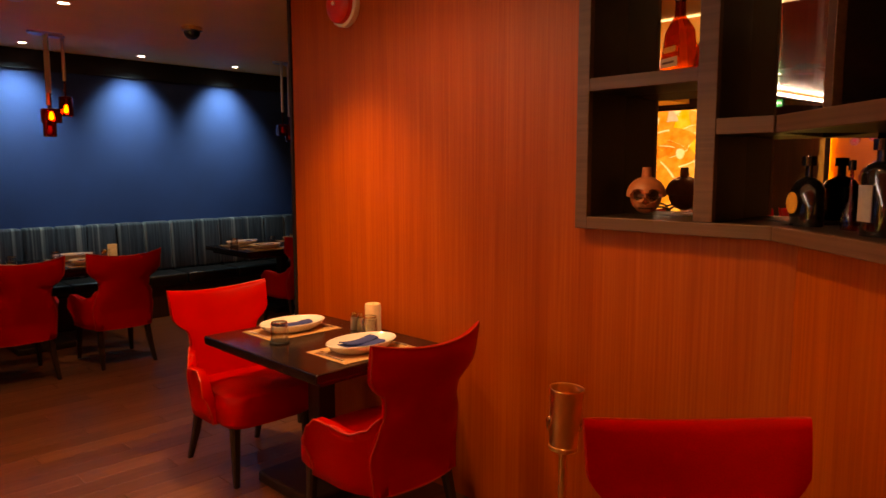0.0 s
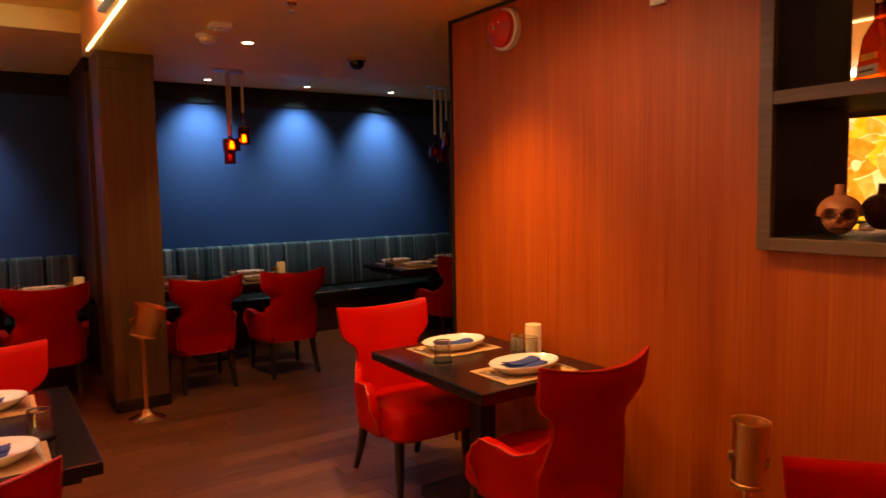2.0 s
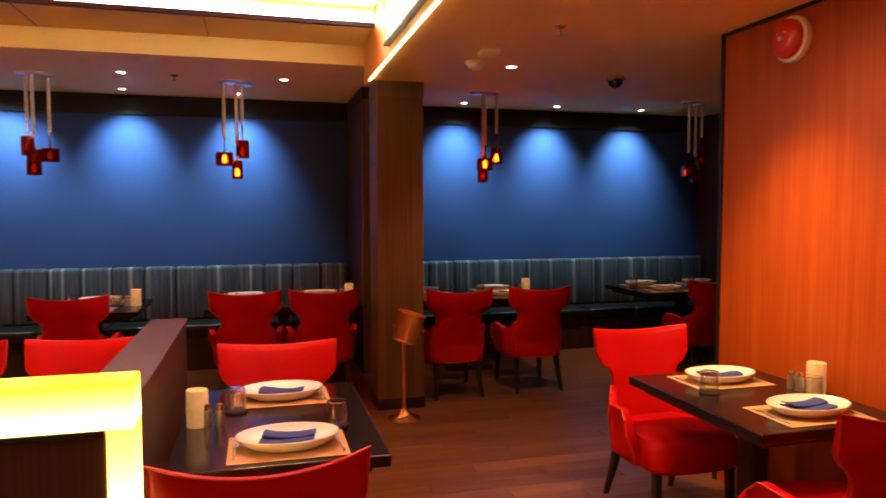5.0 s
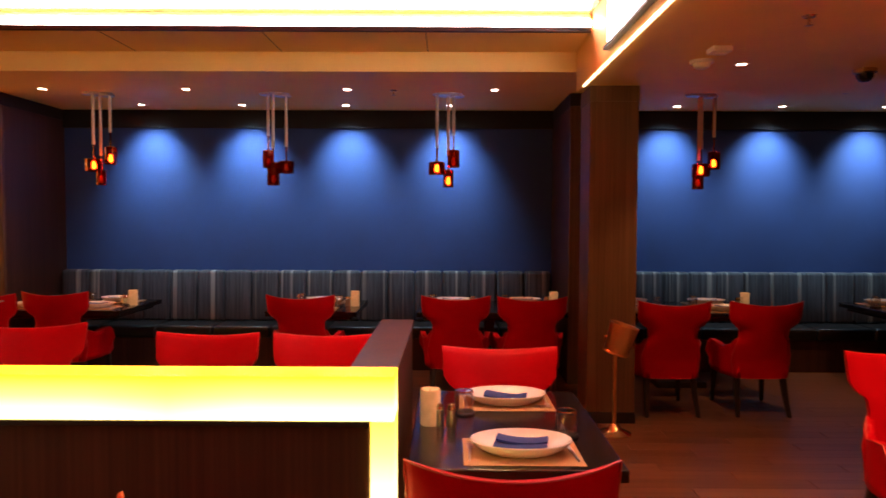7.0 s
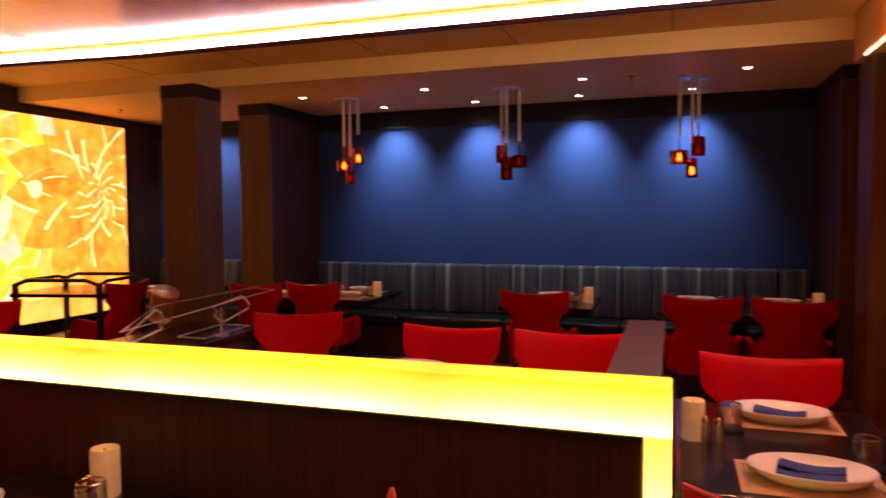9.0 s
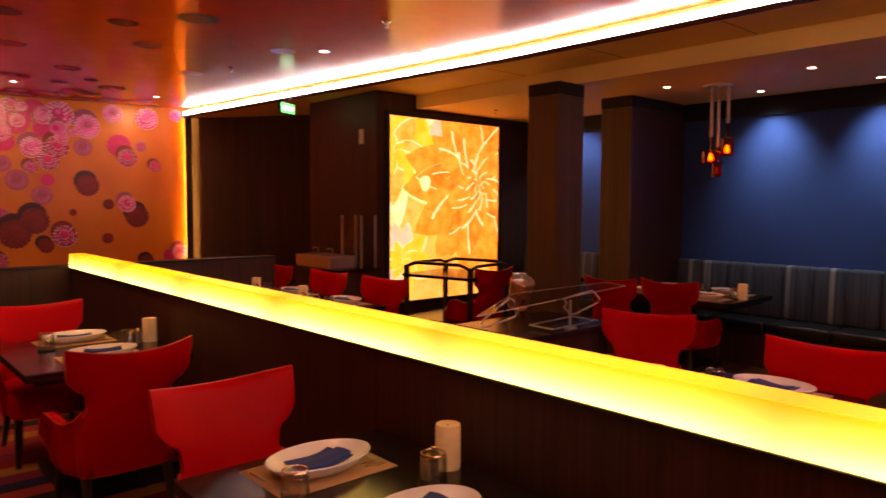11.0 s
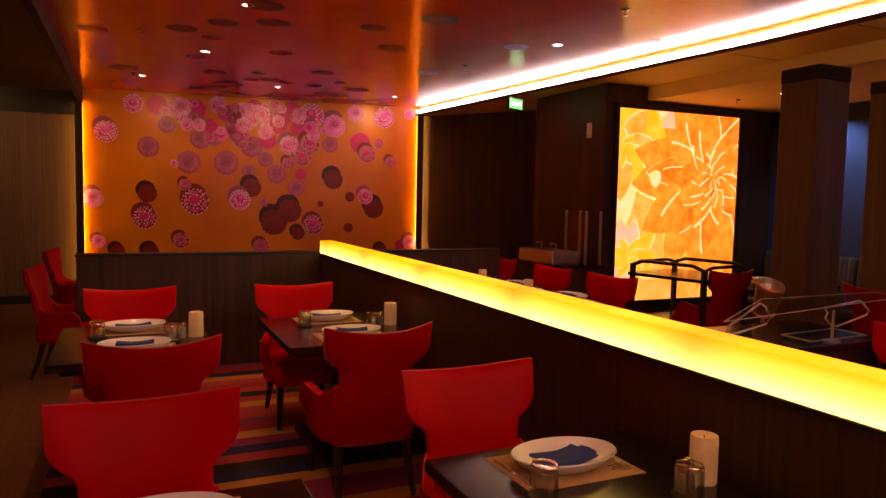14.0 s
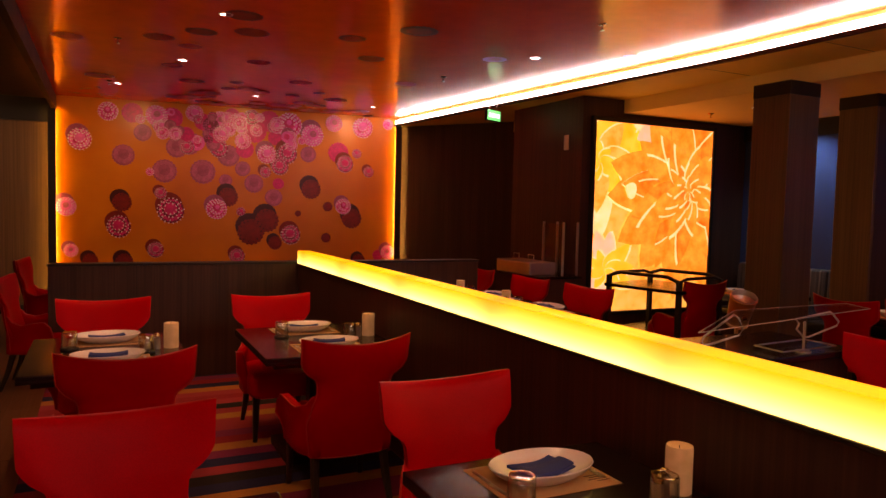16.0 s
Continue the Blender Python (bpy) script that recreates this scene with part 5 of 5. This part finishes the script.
slim_bottle(0.52, 0.12, 1.4185, ((0, 0), (0.036, 0), (0.038, 0.05), (0.015, 0.08), (0.012, 0.10), (0, 0.10)), AMBER_GLASS, "small round amber flask")
slim_bottle(0.17, 0.18, 1.7755, ((0, 0), (0.035, 0), (0.036, 0.01), (0.034, 0.12), (0.014, 0.15), (0.013, 0.21), (0, 0.21)), AMBER_GLASS, "slim amber spirit bottle")
slim_bottle(0.06, 0.22, 1.7755, ((0, 0), (0.02, 0), (0.021, 0.01), (0.02, 0.16), (0.01, 0.19), (0.009, 0.25), (0, 0.25)), AMBER_GLASS, "thin red glass bottle")

# ---- trolleys and station at the far end ----
gt = thing("serving_trolley", "dark serving trolley with a clear acrylic guard on pale tube frames", "trolley", m=pose(-4.0, -3.58, 0))
part("body", box(-0.42, 0.42, -0.28, 0.28, 0.12, 0.80, 0.01), DARK_WOOD, gt)
part("counter", box(-0.47, 0.47, -0.33, 0.33, 0.80, 0.84, 0.01), TABLE_WOOD, gt)
for x in (-0.4, 0.4):
    for y in (-0.22, 0.22):
        part("caster", lathe(((0, 0.0), (0.03, 0.01), (0.03, 0.11), (0, 0.12)), 14), COASTER, gt, "black caster", False, pose(x, y, 0))
part("tray_rim", tube([(-0.30, 0.06, 0.862), (0.20, 0.10, 0.862), (0.21, 0.30, 0.862), (-0.29, 0.28, 0.862)], 0.005, 8, closed=True), STEEL, gt, "steel tray rim", True)
part("guard_foot", lathe(((0, 0.84), (0.045, 0.84), (0.045, 0.848), (0.012, 0.856), (0, 0.856)), 20, (-0.02, 0.26, 0)), STEEL, gt, "round steel foot", True)
part("guard_post", tube([(-0.02, 0.26, 0.85), (-0.02, 0.26, 1.02)], 0.008, 8), STEEL, gt, "steel post", True)
for name, ring in (("tube_frame", ((-0.06, 0.96), (-0.08, 0.99), (-0.05, 1.02), (-0.36, 1.05), (-0.39, 1.035), (-0.45, 0.985), (-0.43, 0.96), (-0.17, 0.905), (-0.12, 0.91))), ("tube_frame", ((0.72, 0.93), (0.70, 0.96), (0.62, 1.0), (0.48, 1.07), (0.44, 1.05), (0.40, 0.98), (0.43, 0.95), (0.64, 0.915), (0.70, 0.91)))):
    part(name, tube([(x, 0.18, z) for x, z in ring], 0.0065, 8, closed=True), SLEEVE, gt, "pale rounded tube frame", True)
corner = ((0.98, 0.40), (-0.92, 0.08), (-1.02, -0.16), (0.10, -0.14))
part("guard_pane", slab(corner, 1.03, 1.037), ACRYLIC, gt, "clear acrylic guard")
for a, b in zip(corner, corner[1:] + corner[:1]):
    part("pane_edge", tube([(*a, 1.034), (*b, 1.034)], 0.0026, 6), SLEEVE, gt, "bright cut edge of the guard")
ct = thing("wooden_cart", "two-tier dark wooden cart with curved top rails", "cart", m=pose(-5.85, -6.36, 0, 0, 0, 12))
for z in (0.32, 0.82):
    part("tier", box(-0.42, 0.42, -0.48, 0.48, z, z + 0.035, 0.006), TABLE_WOOD, ct)
for x in (-0.38, 0.38):
    for y in (-0.44, 0.44):
        part("post", box(x - 0.025, x + 0.025, y - 0.025, y + 0.025, 0.08, 0.95, 0.005), DARK_LEG, ct)
        part("caster", lathe(((0, 0), (0.035, 0.01), (0.035, 0.07), (0, 0.08)), 14), COASTER, ct, "black caster", False, pose(x, y, 0))
    part("rail", tube([(x, -0.44, 0.94), (x, -0.30, 0.985), (x, 0.30, 0.985), (x, 0.44, 0.94)], 0.02, 8), DARK_LEG, ct, "curved dark rail", True)
for y in (-0.44, 0.44):
    part("rail", tube([(-0.38, y, 0.94), (-0.25, y, 0.97), (0.25, y, 0.97), (0.38, y, 0.94)], 0.018, 8), DARK_LEG, ct, "curved dark rail", True)
st = thing("service_station", "dark service station with a steel chafing box", "sideboard", m=pose(-5.05, -7.58, 0))
part("cabinet", box(-0.25, 0.32, -0.5, 0.45, 0, 0.86, 0.008), DARK_WOOD, st)
part("top", box(-0.27, 0.35, -0.52, 0.47, 0.86, 0.89, 0.005), TABLE_WOOD, st)
cb = thing("chafing_box", "brushed steel chafing box with wire handles", "chafing dish", m=pose(-5.0, -7.62, 0.8905))
part("pan", box(-0.06, 0.3, -0.4, 0.35, 0, 0.15, 0.012), STEEL, cb)
for y in (-0.32, 0.0):
    part("wire_handle", tube([(0.1, y, 0.15), (0.1, y, 0.22), (0.1, y + 0.12, 0.22), (0.1, y + 0.12, 0.15)], 0.006, 8), STEEL, cb, "", True)
tower = thing("glass_tower", "tall clear acrylic display box behind the station", "display box", m=pose(-5.2, -7.4, 0.8905))
for y in (-0.2, 0.2):
    for x in (-0.1, 0.1):
        part("post", box(x - 0.012, x + 0.012, y - 0.012, y + 0.012, 0, 0.62, 0.002), STEEL, tower)
part("pane", box(0.112, 0.117, -0.2, 0.2, 0.0, 0.6), ACRYLIC, tower, "clear acrylic pane")

# ---- floor planks ----
plank_mesh = finish("plank", box(-0.0695, 0.0695, -0.598, 0.598, -0.006, 0.0, 0.0012, seg=1), PLANK)
floor_ob = bpy.data.objects["floor"]
rest_rows = []
for i in range(79):
    px = -8.2 + 0.14 * i + 0.07
    off = (i * 0.43) % 1.2
    y = -12.2 + off - 1.2
    while y < 5.4:
        yc = y + 0.6
        if -6.3 < px < -1.6 and -0.2 < yc < 5.0 and not (px > -3.6 and yc > 2.6):
            ob = new("plank", plank_mesh)
            ob.parent, ob.location = floor_ob, (px, yc, 0.0)
        else:
            rest_rows.append((px, yc))
        y += 1.2
verts, faces = [], []
for px, yc in rest_rows:
    b = len(verts)
    for z in (-0.006, 0.0):
        for dx, dy in ((-0.0695, -0.598), (0.0695, -0.598), (0.0695, 0.598), (-0.0695, 0.598)):
            verts.append((px + dx, max(-12.05, min(5.3, yc + dy)), z))
    faces += [(b + 4, b + 5, b + 6, b + 7), (b, b + 1, b + 5, b + 4), (b + 1, b + 2, b + 6, b + 5), (b + 2, b + 3, b + 7, b + 6), (b + 3, b, b + 4, b + 7)]
me = bpy.data.meshes.new("planking")
me.from_pydata(verts, [], faces)
me.materials.append(PLANK)
rest_ob = new("planking", me)
rest_ob.parent = floor_ob
tagged(rest_ob, "brown wooden floor planks", "", "", "stuff")
